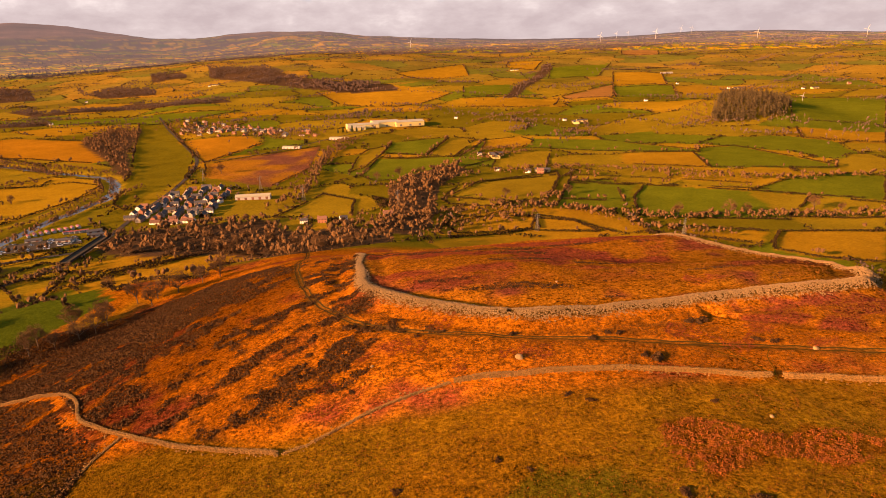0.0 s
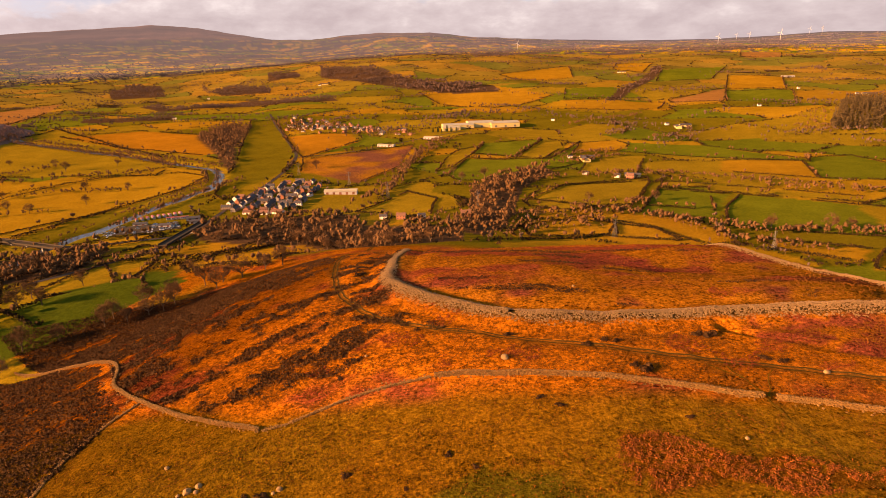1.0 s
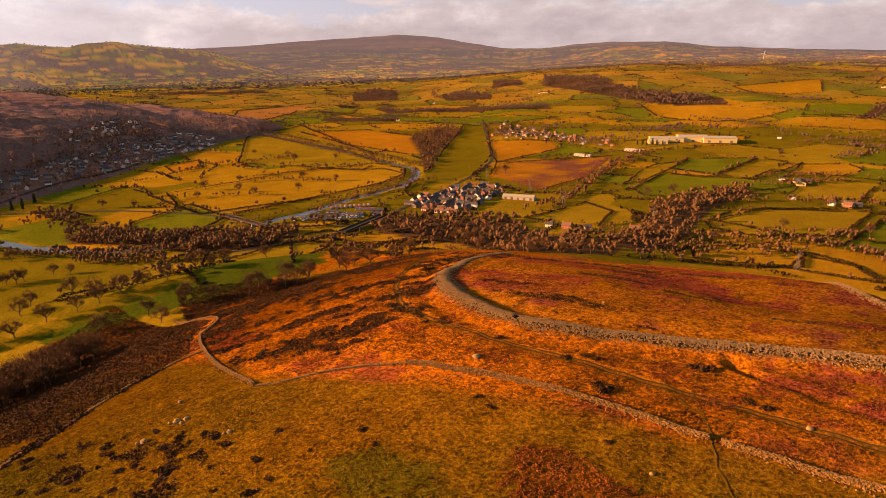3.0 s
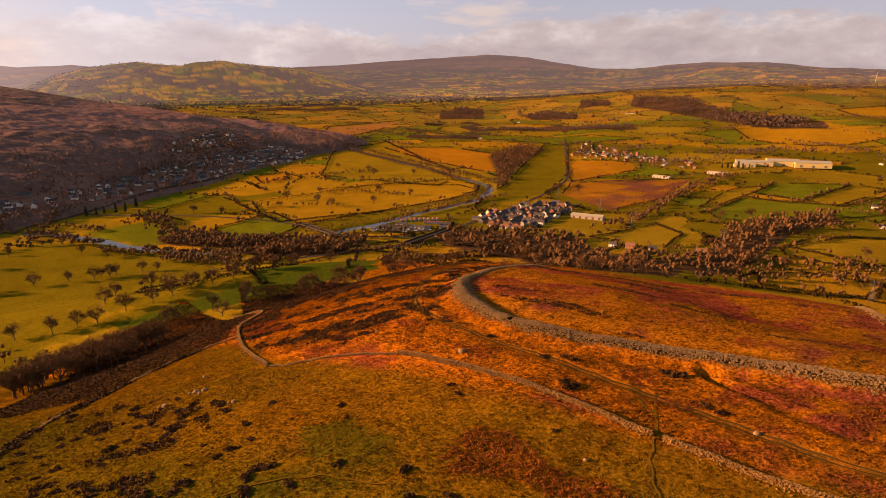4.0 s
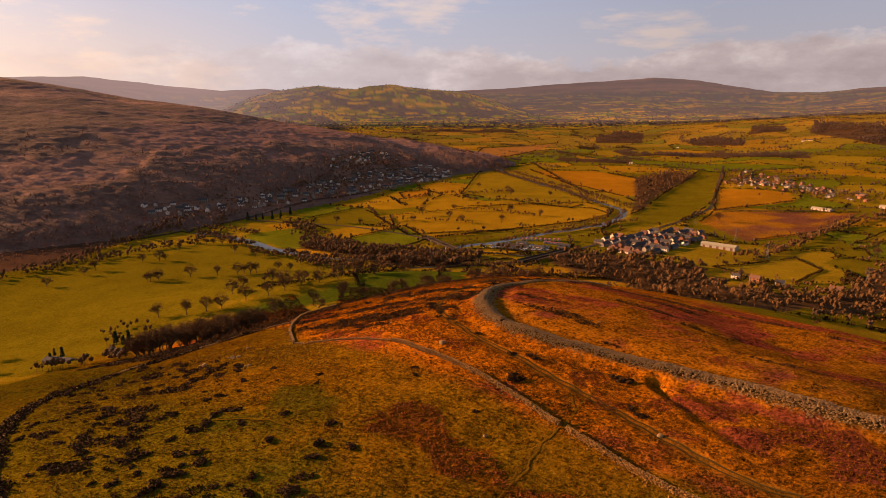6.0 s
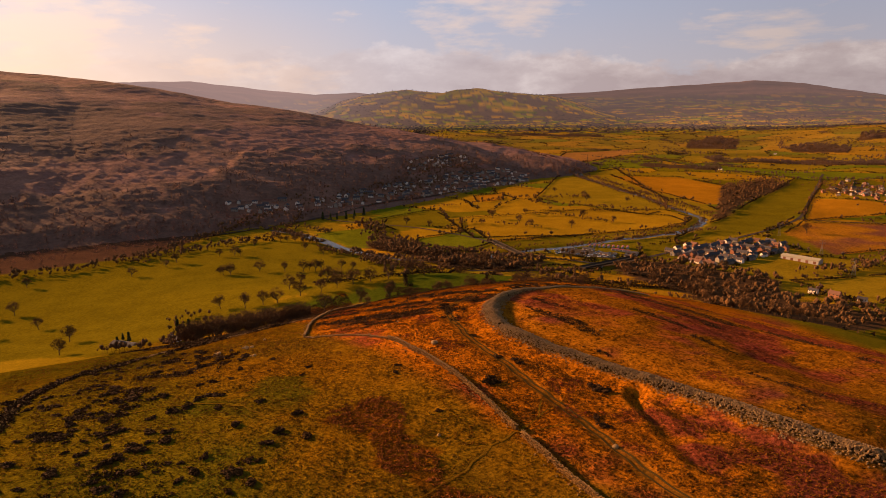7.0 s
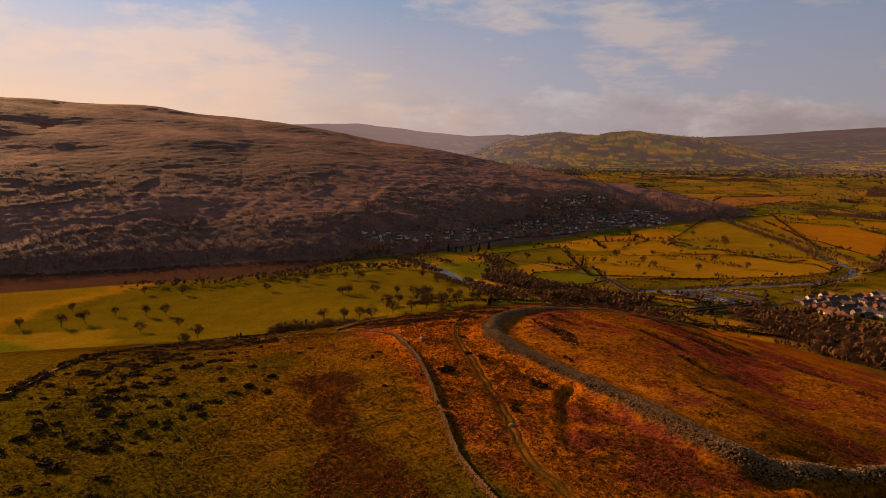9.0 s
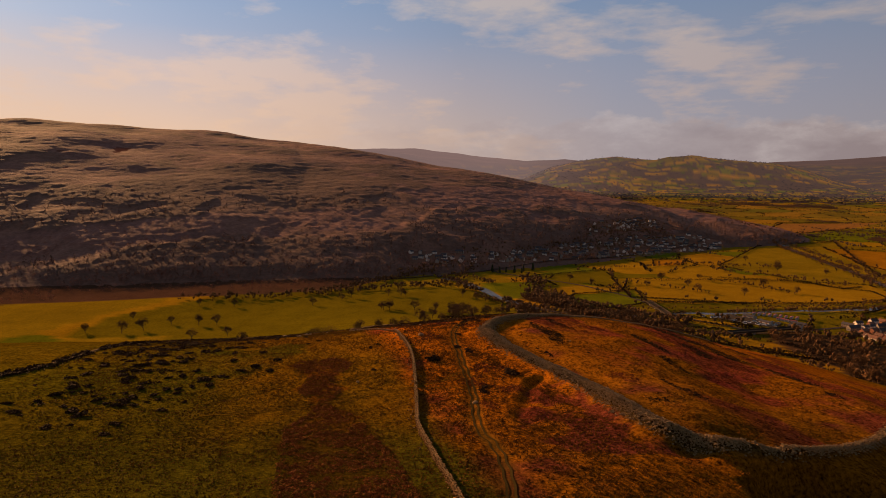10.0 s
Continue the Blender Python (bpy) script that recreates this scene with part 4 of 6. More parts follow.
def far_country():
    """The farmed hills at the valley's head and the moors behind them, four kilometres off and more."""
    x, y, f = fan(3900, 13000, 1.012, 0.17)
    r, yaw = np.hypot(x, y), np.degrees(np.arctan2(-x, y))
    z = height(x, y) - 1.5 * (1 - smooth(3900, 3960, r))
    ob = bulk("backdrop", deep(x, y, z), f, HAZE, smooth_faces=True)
    u, v = strips(x, y)
    number, edge = cells(u, v, 120.0, 25)
    kinds = np.array([COVER[k] for k in ("olive", "lime", "green", "gold", "straw", "olive", "lime", "meadow")])
    col = kinds[np.random.RandomState(6).randint(0, 8, 997)[number]] * (0.8 + 0.4 * patches(x, y, 70, 82))[:, None]
    scrub = np.array((0.060, 0.042, 0.034))
    wood = smooth(0.49, 0.55, 0.5 * patches(u, v, 620, 80, 4) + 0.5 * patches(u, v, 130, 83))
    wood = np.maximum(wood, 0.85 * (edge < 14) * (patches(u, v, 110, 84) > 0.34))[:, None]
    col = col * (1 - wood) + scrub * wood
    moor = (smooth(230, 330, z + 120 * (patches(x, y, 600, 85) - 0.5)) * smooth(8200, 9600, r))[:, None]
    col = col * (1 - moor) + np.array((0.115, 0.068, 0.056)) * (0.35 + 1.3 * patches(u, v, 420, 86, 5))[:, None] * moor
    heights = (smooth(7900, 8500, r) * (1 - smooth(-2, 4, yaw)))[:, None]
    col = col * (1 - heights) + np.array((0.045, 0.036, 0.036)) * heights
    # haze put into the base colour: it dims the further off it lies
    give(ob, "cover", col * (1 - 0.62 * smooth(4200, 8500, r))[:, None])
    # emission stands in for sunlight on the slopes; haze thickens towards the sun
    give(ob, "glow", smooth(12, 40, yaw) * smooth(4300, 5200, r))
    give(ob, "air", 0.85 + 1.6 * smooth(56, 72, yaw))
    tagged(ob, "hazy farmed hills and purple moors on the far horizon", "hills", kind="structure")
    # hedge trees and small woods on the nearer slopes
    rng = np.random.RandomState(28)
    yaw, r = np.radians(rng.uniform(-36, 72, 150000)), 3950 + 4200 * rng.uniform(0, 1, 150000) ** 1.3
    x, y = -r * np.sin(yaw), r * np.cos(yaw)
    u, v = strips(x, y)
    number, edge = cells(u, v, 120.0, 25)
    k = ((edge < 11) & (patches(u, v, 110, 84) > 0.38) & (rng.uniform(size=len(x)) < 0.6)) | ((0.5 * patches(u, v, 620, 80, 4) + 0.5 * patches(u, v, 130, 83) > 0.56) & (rng.uniform(size=len(x)) < 0.16))
    k &= (ridge_height(x, y) < 3) & (rng.uniform(size=len(x)) < 0.7)
    x, y = x[k], y[k]
    s = rng.uniform(3.0, 6.5, len(x))
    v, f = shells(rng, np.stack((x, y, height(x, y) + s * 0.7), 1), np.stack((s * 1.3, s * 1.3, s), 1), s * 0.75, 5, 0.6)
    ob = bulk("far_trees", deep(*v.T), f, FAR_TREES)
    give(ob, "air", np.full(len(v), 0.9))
    tagged(ob, "bare hedge trees and copses on distant hills", "woodland", kind="stuff")


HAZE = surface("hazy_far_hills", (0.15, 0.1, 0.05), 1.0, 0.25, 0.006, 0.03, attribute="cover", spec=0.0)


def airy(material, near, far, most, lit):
    """Emits haze, growing with distance, and stand-in sunlight in the backdrop's own colour."""
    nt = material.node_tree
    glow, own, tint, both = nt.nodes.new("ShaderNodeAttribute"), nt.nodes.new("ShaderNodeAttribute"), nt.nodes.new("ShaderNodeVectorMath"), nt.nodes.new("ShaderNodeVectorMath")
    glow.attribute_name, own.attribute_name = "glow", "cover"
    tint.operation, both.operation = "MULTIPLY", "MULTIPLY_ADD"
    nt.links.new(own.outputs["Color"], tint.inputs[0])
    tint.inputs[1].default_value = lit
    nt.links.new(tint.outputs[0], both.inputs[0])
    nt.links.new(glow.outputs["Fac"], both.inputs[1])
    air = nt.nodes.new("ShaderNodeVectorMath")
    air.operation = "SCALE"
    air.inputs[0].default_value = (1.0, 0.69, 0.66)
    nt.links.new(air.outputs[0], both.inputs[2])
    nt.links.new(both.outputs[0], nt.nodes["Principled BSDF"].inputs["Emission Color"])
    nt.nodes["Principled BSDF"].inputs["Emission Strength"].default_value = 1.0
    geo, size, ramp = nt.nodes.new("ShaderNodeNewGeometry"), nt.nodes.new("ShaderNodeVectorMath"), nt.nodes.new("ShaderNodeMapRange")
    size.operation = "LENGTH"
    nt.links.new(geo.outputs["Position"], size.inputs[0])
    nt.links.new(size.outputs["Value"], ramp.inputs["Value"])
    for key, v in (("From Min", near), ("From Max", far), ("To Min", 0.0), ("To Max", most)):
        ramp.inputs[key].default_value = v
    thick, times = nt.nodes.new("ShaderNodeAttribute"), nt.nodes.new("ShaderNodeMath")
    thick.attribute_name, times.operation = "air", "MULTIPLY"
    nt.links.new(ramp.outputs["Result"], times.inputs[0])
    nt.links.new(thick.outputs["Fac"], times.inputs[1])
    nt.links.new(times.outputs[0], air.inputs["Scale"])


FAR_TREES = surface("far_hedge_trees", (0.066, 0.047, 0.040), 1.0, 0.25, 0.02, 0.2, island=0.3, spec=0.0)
# haze emitted by hills and trees; only the hills also emit sunlight
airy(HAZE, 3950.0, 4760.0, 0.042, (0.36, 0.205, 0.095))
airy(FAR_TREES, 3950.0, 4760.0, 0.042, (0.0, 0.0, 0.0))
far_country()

# ---- walls and rubble on the near hill ----
def drystone_wall(line, tall=1.25, thick=0.8, label="weathered drystone wall along the moorland pasture", seed=1, ruin=0.25):
    rng = np.random.RandomState(seed)
    pieces = []
    x, y, d = along(rounded(line, 2), 0.34)
    keep = patches(x, y, 9, seed + 40)
    hh = tall * np.clip(1.25 - ruin * 2.2 * np.abs(keep - 0.55) - ruin * 0.6, 0.25, 1.15)
    z = ground(x, y)
    for side in (-0.32, 0.32):
        for course in np.arange(0, tall, 0.27):
            k = (hh > course) & (rng.uniform(size=len(x)) < 0.93)
            n = k.sum()
            off = side * thick * (1 - 0.25 * course / tall) + rng.normal(0, 0.06, n)
            c = np.stack((x[k] - d[k, 1] * off + rng.normal(0, 0.08, n), y[k] + d[k, 0] * off + rng.normal(0, 0.08, n), z[k] + course + 0.12), 1)
            pieces.append(stones(rng, c, rng.uniform((0.26, 0.24, 0.18), (0.52, 0.42, 0.32), (n, 3)), 0.2))
    n = len(x) // 2
    k = rng.randint(0, len(x), n)
    off = rng.normal(0, 1.1, n)
    c = np.stack((x[k] - d[k, 1] * off, y[k] + d[k, 0] * off, z[k] + 0.08), 1)
    pieces.append(stones(rng, c, rng.uniform(0.2, 0.55, (n, 3)), 0.6))
    return tagged(bulk("drystone_wall", *merge(pieces), WALL_STONE), label, "wall", "drystone walls on the hill", "stuff")


drystone_wall([(-215, 238), (-190, 226), (-165, 214), (-134, 200), (-119, 186), (-111, 171), (-106, 166), (-92, 155), (-68, 140), (-53, 134), (-39, 128)], 1.05, 0.75, seed=2)
drystone_wall([(-38, 128), (-30, 130), (-23, 134), (-15, 138), (-7, 141), (1, 143)], 0.5, 0.7, "low ruined drystone wall half sunk in grass", 3, 0.6)
drystone_wall([(2, 143), (13, 143.4), (24, 143.4), (35, 143.4), (50, 142.6), (64, 140.6), (78, 138.5)], 1.15, 0.75, seed=4)
drystone_wall([(80.5, 138), (88, 137), (102, 134.6), (111, 133), (127, 132.5), (145, 132), (175, 131)], 1.2, 0.75, seed=5)
drystone_wall([(-88, 152), (-93, 140), (-95, 122), (-87, 96), (-85, 84), (-72, 66), (-57, 49), (-24, 38), (5, 34), (45, 32), (65, 22)], 0.6, 0.7, "old drystone wall with turf along the brow", 6, 0.7)


def rampart(line, width, count, label, seed):
    rng = np.random.RandomState(seed)
    x, y, d = along(line, 0.5)
    k = rng.randint(0, len(x), count)
    off = np.clip(rng.normal(0, 0.42, count), -1, 1) * width * (0.55 + 0.75 * patches(x[k], y[k], 16, seed)) * (1 - 0.6 * smooth(222, 245, y[k]) * (x[k] < 20))
    px, py = x[k] - d[k, 1] * off + rng.normal(0, 0.3, count), y[k] + d[k, 0] * off + rng.normal(0, 0.3, count)
    gap = (np.hypot(px - 19.5, py - 177) > 1.3)
    px, py = px[gap], py[gap]
    s = rng.uniform((0.2, 0.18, 0.15), (0.52, 0.43, 0.34), (len(px), 3)) * rng.uniform(0.6, 1.35, (len(px), 1))
    heap = 0.8 * (1 - 0.85 * smooth(200, 222, py) * (px < 20)) * np.clip(1 - (off[gap] / (0.7 * width)) ** 2, 0, 1) * (0.25 + 1.1 * patches(px, py, 5, seed + 40)) * rng.uniform(0.0, 1.0, len(px)) ** 0.4
    v, f = stones(rng, np.stack((px, py, ground(px, py) + heap + s[:, 2] * 0.22), 1), s, 0.7)
    return tagged(bulk("stone_rampart", v, f, STONE), label, "rampart", kind="stuff")


rampart(RAMPART, 4.1, 20500, "tumbled grey stone rampart of an old hillfort", 11)
rampart(FAR_RAMPART, 3.0, 3200, "low tumbled stone bank on the fort's far side", 12)


def boulder(x, y, s, seed, label="pale boulder lying in the rough grass"):
    rng = np.random.RandomState(seed)
    bm = bmesh.new()
    bmesh.ops.create_icosphere(bm, subdivisions=2, radius=s)
    for v in bm.verts:
        v.co *= 1 + 0.28 * noise.noise(v.co * (1.4 / s) + Vector((seed, 0, 0)))
        v.co.z *= 0.7
    ob = part("boulder", bm, STONE)
    ob.location = (x, y, level(x, y) + 0.25 * s)
    tagged(ob, label, "boulder", "boulders on the hill")


for n, (x, y, s) in enumerate([(19, 151, 1.1), (-47, 108, 1.0), (-45, 109.5, 0.8), (-44.6, 107.6, 0.6), (-48.6, 107, 0.5), (-47, 98, 0.9), (-48.4, 97.2, 0.55), (-24, 105, 0.7), (-25, 104, 0.45), (96, 152, 0.8), (-58, 118, 0.6), (38, 205, 0.5), (-20, 158, 0.5), (70, 122, 0.5)]):
    boulder(x, y, s, n)

# ---- heather, bracken, dry grass ----
def heather():
    rng = np.random.RandomState(21)
    out = []
    for poly, count, lo in ((HEATH, 46000, 0.31), (HEATH_LOW, 22000, 0.27), (HEATH_SPARSE, 14000, 0.52), (PASTURE_SCRUB, 15000, 0.56)):
        x, y = spots(rng, poly, count)
        a, b, c = patches(x, y, 26, 51), patches(x, y, 11, 52), patches(x, y, 5, 53)
        streaky = 0.5 * patches(x * 0.8 - y * 0.6, (x * 0.6 + y * 0.8) * 0.33, 8, 63) + 0.5 * patches(x, y, 4, 53)
        k = streaky > lo + 0.05 + 0.22 * (poly is HEATH) * smooth(-122, -62, x - 0.35 * (y - 200))
        x, y = x[k], y[k]
        s = rng.uniform(0.28, 0.70, len(x)) * (0.7 + 0.7 * patches(x, y, 4, 99))
        out.append(shells(rng, np.stack((x, y, ground(x, y) + 0.1), 1), np.stack((s, s, s * 0.55), 1), s * 0.55, 5))
    x, y, d = along(rounded([(-93, 140), (-95, 122), (-87, 96), (-85, 84), (-72, 66), (-57, 49), (-24, 38), (5, 34), (45, 32), (65, 22)]), 0.05)
    k = rng.randint(0, len(x), 2000)
    o = rng.normal(-0.4, 1.0, 2000)
    x, y = x[k] - d[k, 1] * o, y[k] + d[k, 0] * o
    k = patches(x, y, 9, 98) > 0.36
    x, y = x[k], y[k]
    s = rng.uniform(0.5, 1.0, len(x))
    out.append(shells(rng, np.stack((x, y, ground(x, y) + 0.2), 1), np.stack((s, s, s * 0.7), 1), s * 0.5, 7))
    tagged(bulk("heather", *merge(out), HEATHER), "dark brown heather covering the hillside", "heather", kind="stuff")


def bracken():
    rng = np.random.RandomState(22)
    x, y = spots(rng, FERN, 5600)
    k = patches(x, y, 6, 93) > 0.36
    x2, y2 = spots(rng, [(-60, 150), (-20, 200), (10, 178), (60, 170), (110, 175), (125, 160), (70, 146), (0, 148)], 5000)
    j = patches(x2, y2, 11, 52) > 0.63
    x3, y3 = spots(rng, [(-30, 235), (0, 200), (60, 195), (115, 200), (105, 285), (20, 305), (-36, 290)], 9000)
    i = patches(x3 * 0.35, y3, 14, 61) > 0.60
    for px, py, material, lab in ((x[k], y[k], FERN_ORANGE, "orange dead bracken on the pasture"), (np.concatenate((x2[j], x3[i])), np.concatenate((y2[j], y3[i])), BRACKEN, "rust-red dead bracken on the moor")):
        s = rng.uniform(0.25, 0.66, len(px))
        v, f = shells(rng, np.stack((px, py, ground(px, py) + 0.06), 1), np.stack((s, s, s * 0.6), 1), s * 0.30, 13, 0.45)
        tagged(bulk("bracken", v, f, material), lab, "bracken", kind="stuff")


def dry_grass():
    rng = np.random.RandomState(23)
    x, y = rng.uniform(-110, 185, 56000), rng.uniform(30, 330, 56000)
    k = (line_distance(x, y, TRACK) > 2.2) & (line_distance(x, y, RAMPART) > 5) & (patches(x, y, 8, 91) > np.where(y < 138, 0.42, 0.42))
    x, y = x[k], y[k]
    fort = inside(x, y, RAMPART[4:] + FAR_RAMPART[::-1] + [(-40, 315)]) & (0.6 * patches(x * 0.35, y, 14, 61) + 0.4 * patches(x, y, 11, 52) > 0.48)
    k = ~fort | (rng.uniform(size=len(x)) < 0.2)
    x, y = x[k], y[k]
    s = rng.uniform(0.18, 0.46, len(x)) * np.where(y < 138, 0.75, 1.0)
    v, f = sprays(rng, np.stack((x, y, ground(x, y) + 0.03), 1), np.stack((s, s, s * 0.3), 1), s * 1.3, s * 0.7, 4, 0.6)
    tagged(bulk("grass_tufts", v, f, GRASS), "tussocks of dry orange moor grass", "grass", kind="stuff")


def tussocks():
    """Low mounds of grass all over the pasture and the moor."""
    rng = np.random.RandomState(26)
    for name, material, poly, count, lo, hi, lab in (("pasture_tussocks", PASTURE_GRASS, [(-90, 60), (-60, 118), (-38, 127), (0, 141), (60, 139), (110, 131), (190, 129), (190, 60), (110, 44), (0, 40)], 36000, 0.12, 0.30, "low olive tussocks on the rough pasture"),
                                                     ("moor_tussocks", GRASS, [(-60, 150), (-36, 131), (0, 145), (60, 143), (110, 135), (190, 133), (190, 175), (128, 182), (60, 176), (20, 173), (-8, 186), (-32, 215), (-48, 210)], 22000, 0.16, 0.38, "orange tussocks of moor grass below the old fort")):
        x, y = spots(rng, poly, count)
        k = (patches(x, y, 7, 94) > 0.36) & (line_distance(x, y, TRACK) > 1.9)
        x, y = x[k], y[k]
        s = rng.uniform(lo, hi, len(x)) * (0.7 + 0.6 * patches(x, y, 12, 96))
        v, f = shells(rng, np.stack((x, y, ground(x, y) + 0.02), 1), np.stack((s, s, s * 0.7), 1), s * 0.58, 5, 0.45)
        tagged(bulk(name, v, f, material), lab, "grass", kind="stuff")


PASTURE_GRASS = surface("pasture_grass", (0.092, 0.041, 0.0026), 0.95, 0.25, 0.06, 1.0, island=0.3, spec=0.05)
heather()
bracken()
dry_grass()
tussocks()


def fort_heather():
    """Streaks of dark heather inside the fort."""
    rng = np.random.RandomState(24)
    x, y = spots(rng, [(-28, 238), (-5, 205), (40, 188), (110, 196), (118, 230), (100, 290), (10, 310), (-36, 295)], 16000)
    k = patches(x * 0.3, y * 1.3, 9, 95) > 0.66
    x, y = x[k], y[k]
    s = rng.uniform(0.3, 0.7, len(x))
    v, f = shells(rng, np.stack((x, y, ground(x, y) + 0.08), 1), np.stack((s, s, s * 0.5), 1), s * 0.5, 7)
    tagged(bulk("heather", v, f, HEATHER), "dark streaks of heather inside the old fort", "heather", kind="stuff")


fort_heather()


def bush_mesh(seed):
    rng = np.random.RandomState(seed)
    c = np.array([(rng.normal(0, 0.45), rng.normal(0, 0.35), rng.uniform(0.2, 0.6)) for _ in range(7)])
    v, f = shells(rng, c, (0.55, 0.5, 0.4), 0.24, 46, 0.7)
    v[:, 2] = np.maximum(v[:, 2], -0.05)
    ob = bulk("bush", v, f, HEATHER)
    return ob


def bushes():
    rng = np.random.RandomState(31)
    kinds = [bush_mesh(s) for s in (1, 2, 3)]
    used = [False] * 3
    places = []
    for cx, cy, n, sx, sy in ((-20, 62, 26, 18, 14), (20, 62, 40, 22, 12), (50, 70, 22, 14, 12), (75, 62, 22, 14, 10), (-5, 85, 22, 16, 12), (30, 50, 26, 22, 8), (90, 50, 18, 14, 9), (-55, 75, 24, 14, 12), (60, 78, 10, 4, 4), (-40, 95, 10, 12, 8)):
        places += [(rng.normal(cx, sx), rng.normal(cy, sy), rng.uniform(0.6, 1.6)) for _ in range(n)]
    places += [(54, 149, 1.9), (51, 150, 1.2), (70, 170, 1.6), (73, 170, 1.8), (40, 160.5, 1.2), (45, 163, 1.1), (48, 163, 1.2), (84, 158, 1.3), (88, 157, 1.4), (-24, 147, 1.0), (19, 166, 1.2), (33, 130, 1.0), (28, 133, 0.9), (60, 128, 0.9), (10, 112, 0.9), (16, 108, 0.8)]
    for x, y, s in places:
        i = rng.randint(3)
        m = pose(x, y, level(x, y) - 0.05, 0, 0, rng.uniform(0, 360)) @ Matrix.Diagonal((s, s * rng.uniform(0.7, 1.1), s * rng.uniform(0.45, 0.7), 1))
        ob = kinds[i] if not used[i] else kinds[i].copy()
        if used[i]:
            scene.collection.objects.link(ob)
        used[i] = True
        ob.matrix_world = m
        tagged(ob, "dark low gorse bush on the rough pasture", "bush", "gorse bushes on the hill")


bushes()

# ---- hedges, woods and trees ----
def hedge_clumps(rng, x, y, tall, wide, each):
    z = ground(x, y)
    s = rng.uniform(0.7, 1.25, len(x))
    return shells(rng, np.stack((x, y, z + tall * 0.42 * s), 1), np.stack((wide * s, wide * s, tall * 0.55 * s), 1), wide * 0.48 * s, each, 0.4)


def near_moor(x, y):
    return (x > -235) & (x < 250) & (y > -50) & (y < 325)


def field_hedges():
    """A hedge round every field of the plan, gappy and of uneven height."""
    rng = np.random.RandomState(41)
    tx, ty = [], []
    for n, (kind, poly) in enumerate(FIELDS):
        if n in OPEN:
            continue
        pieces = []
        for a, b in zip(poly, poly[1:] + poly[:1]):
            far = math.hypot(a[0], a[1])
            if math.hypot(b[0] - a[0], b[1] - a[1]) < 8 or rng.uniform() < 0.12:
                continue
            x, y, d = along([a, b], 1.4 if far < 1300 else 2.6)
            x, y = x + 1.5 * waves(x, y, 60, 8), y + 1.5 * waves(y, x, 60, 9)
            k = (patches(x, y, 26, 45 + n % 5) > 0.33) & ~near_moor(x, y) & (ridge_height(x, y) < 3) & (line_distance(x, y, RIVER) > 14)
            if k.sum() < 4:
                continue
            pieces.append(hedge_clumps(rng, x[k], y[k], rng.uniform(1.8, 3.4) * (1 if far < 1300 else 1.5), 1.5 if far < 1300 else 2.3, 11 if far < 900 else 7))
            j = k & (patches(x, y, 55, 49) > 0.5) & (rng.uniform(size=len(x)) < (0.07 if far < 1300 else 0.11))
            tx.append(x[j])
            ty.append(y[j])
        if pieces:
            tagged(bulk("hedgerow", *merge(pieces), HEDGE), "leafless clipped field hedge with gaps", "hedge", "field hedges", "stuff")
    tx, ty = np.concatenate(tx), np.concatenate(ty)
    wood_trees(rng, tx, ty, rng.uniform(6, 12, len(tx)), TWIG, 66, "hedge_trees", "bare trees and tall scrub along field hedges", 1.1)


def far_hedges():
    """The hedges and hedge trees of the farmland further off."""
    rng = np.random.RandomState(42)
    n = 760000
    yaw, r = np.radians(rng.uniform(-38, 84, n)), 500 + 3420 * rng.uniform(0, 1, n) ** 0.8
    x, y = -r * np.sin(yaw), r * np.cos(yaw)
    number, edge = cells(x, y, 170.0, 21)
    k = (edge < 2.6 + r * 0.0005) & (ridge_height(x, y) < 3) & ~near_moor(x, y) & (patches(x, y, 60, 46) > 0.36)
    x, y, r = x[k], y[k], r[k]
    busy = np.zeros(len(x), bool)
    for kind, poly in FIELDS:
        busy |= inside(x, y, poly)
    for poly in WOODS.values():
        busy |= inside(x, y, poly)
    busy |= line_distance(x, y, RIVER) < 14
    x, y, r = x[~busy], y[~busy], r[~busy]
    tagged(bulk("hedgerow", *hedge_clumps(rng, x, y, 3.2, 3.2, 4), HEDGE), "dark lines of distant field hedges", "hedge", "field hedges", "stuff")
    k = (patches(x, y, 80, 50) > 0.5) & (rng.uniform(size=len(x)) < 0.13)
    wood_trees(rng, x[k], y[k], rng.uniform(5, 11, k.sum()), DISTANT_TWIG, 13, "hedge_trees", "bare hedge trees scattered over distant farmland", 1.0)
    # small copses
    cx, cy = [], []
    for _ in range(190):
        a, q = np.radians(rng.uniform(-36, 66)), 1350 + 2550 * rng.uniform()
        u, v = -q * math.sin(a), q * math.cos(a)
        if ridge_height(np.array([u]), np.array([v]))[0] > 2 or any(inside(np.array([u]), np.array([v]), p)[0] for c, p in FIELDS):
            continue
        m = rng.randint(16, 80)
        turn, long_, wide = rng.normal(0.1, 0.6), rng.uniform(25, 130), rng.uniform(4, 22)
        e, f = rng.normal(0, long_, m), rng.normal(0, wide, m)
        cx.append(u + e * math.cos(turn) - f * math.sin(turn))
        cy.append(v + e * math.sin(turn) + f * math.cos(turn))
    cx, cy = np.concatenate(cx), np.concatenate(cy)
    wood_trees(rng, cx, cy, rng.uniform(7, 13, len(cx)), DISTANT_TWIG, 8, "copse", "small leafless copses between distant fields", 1.1)


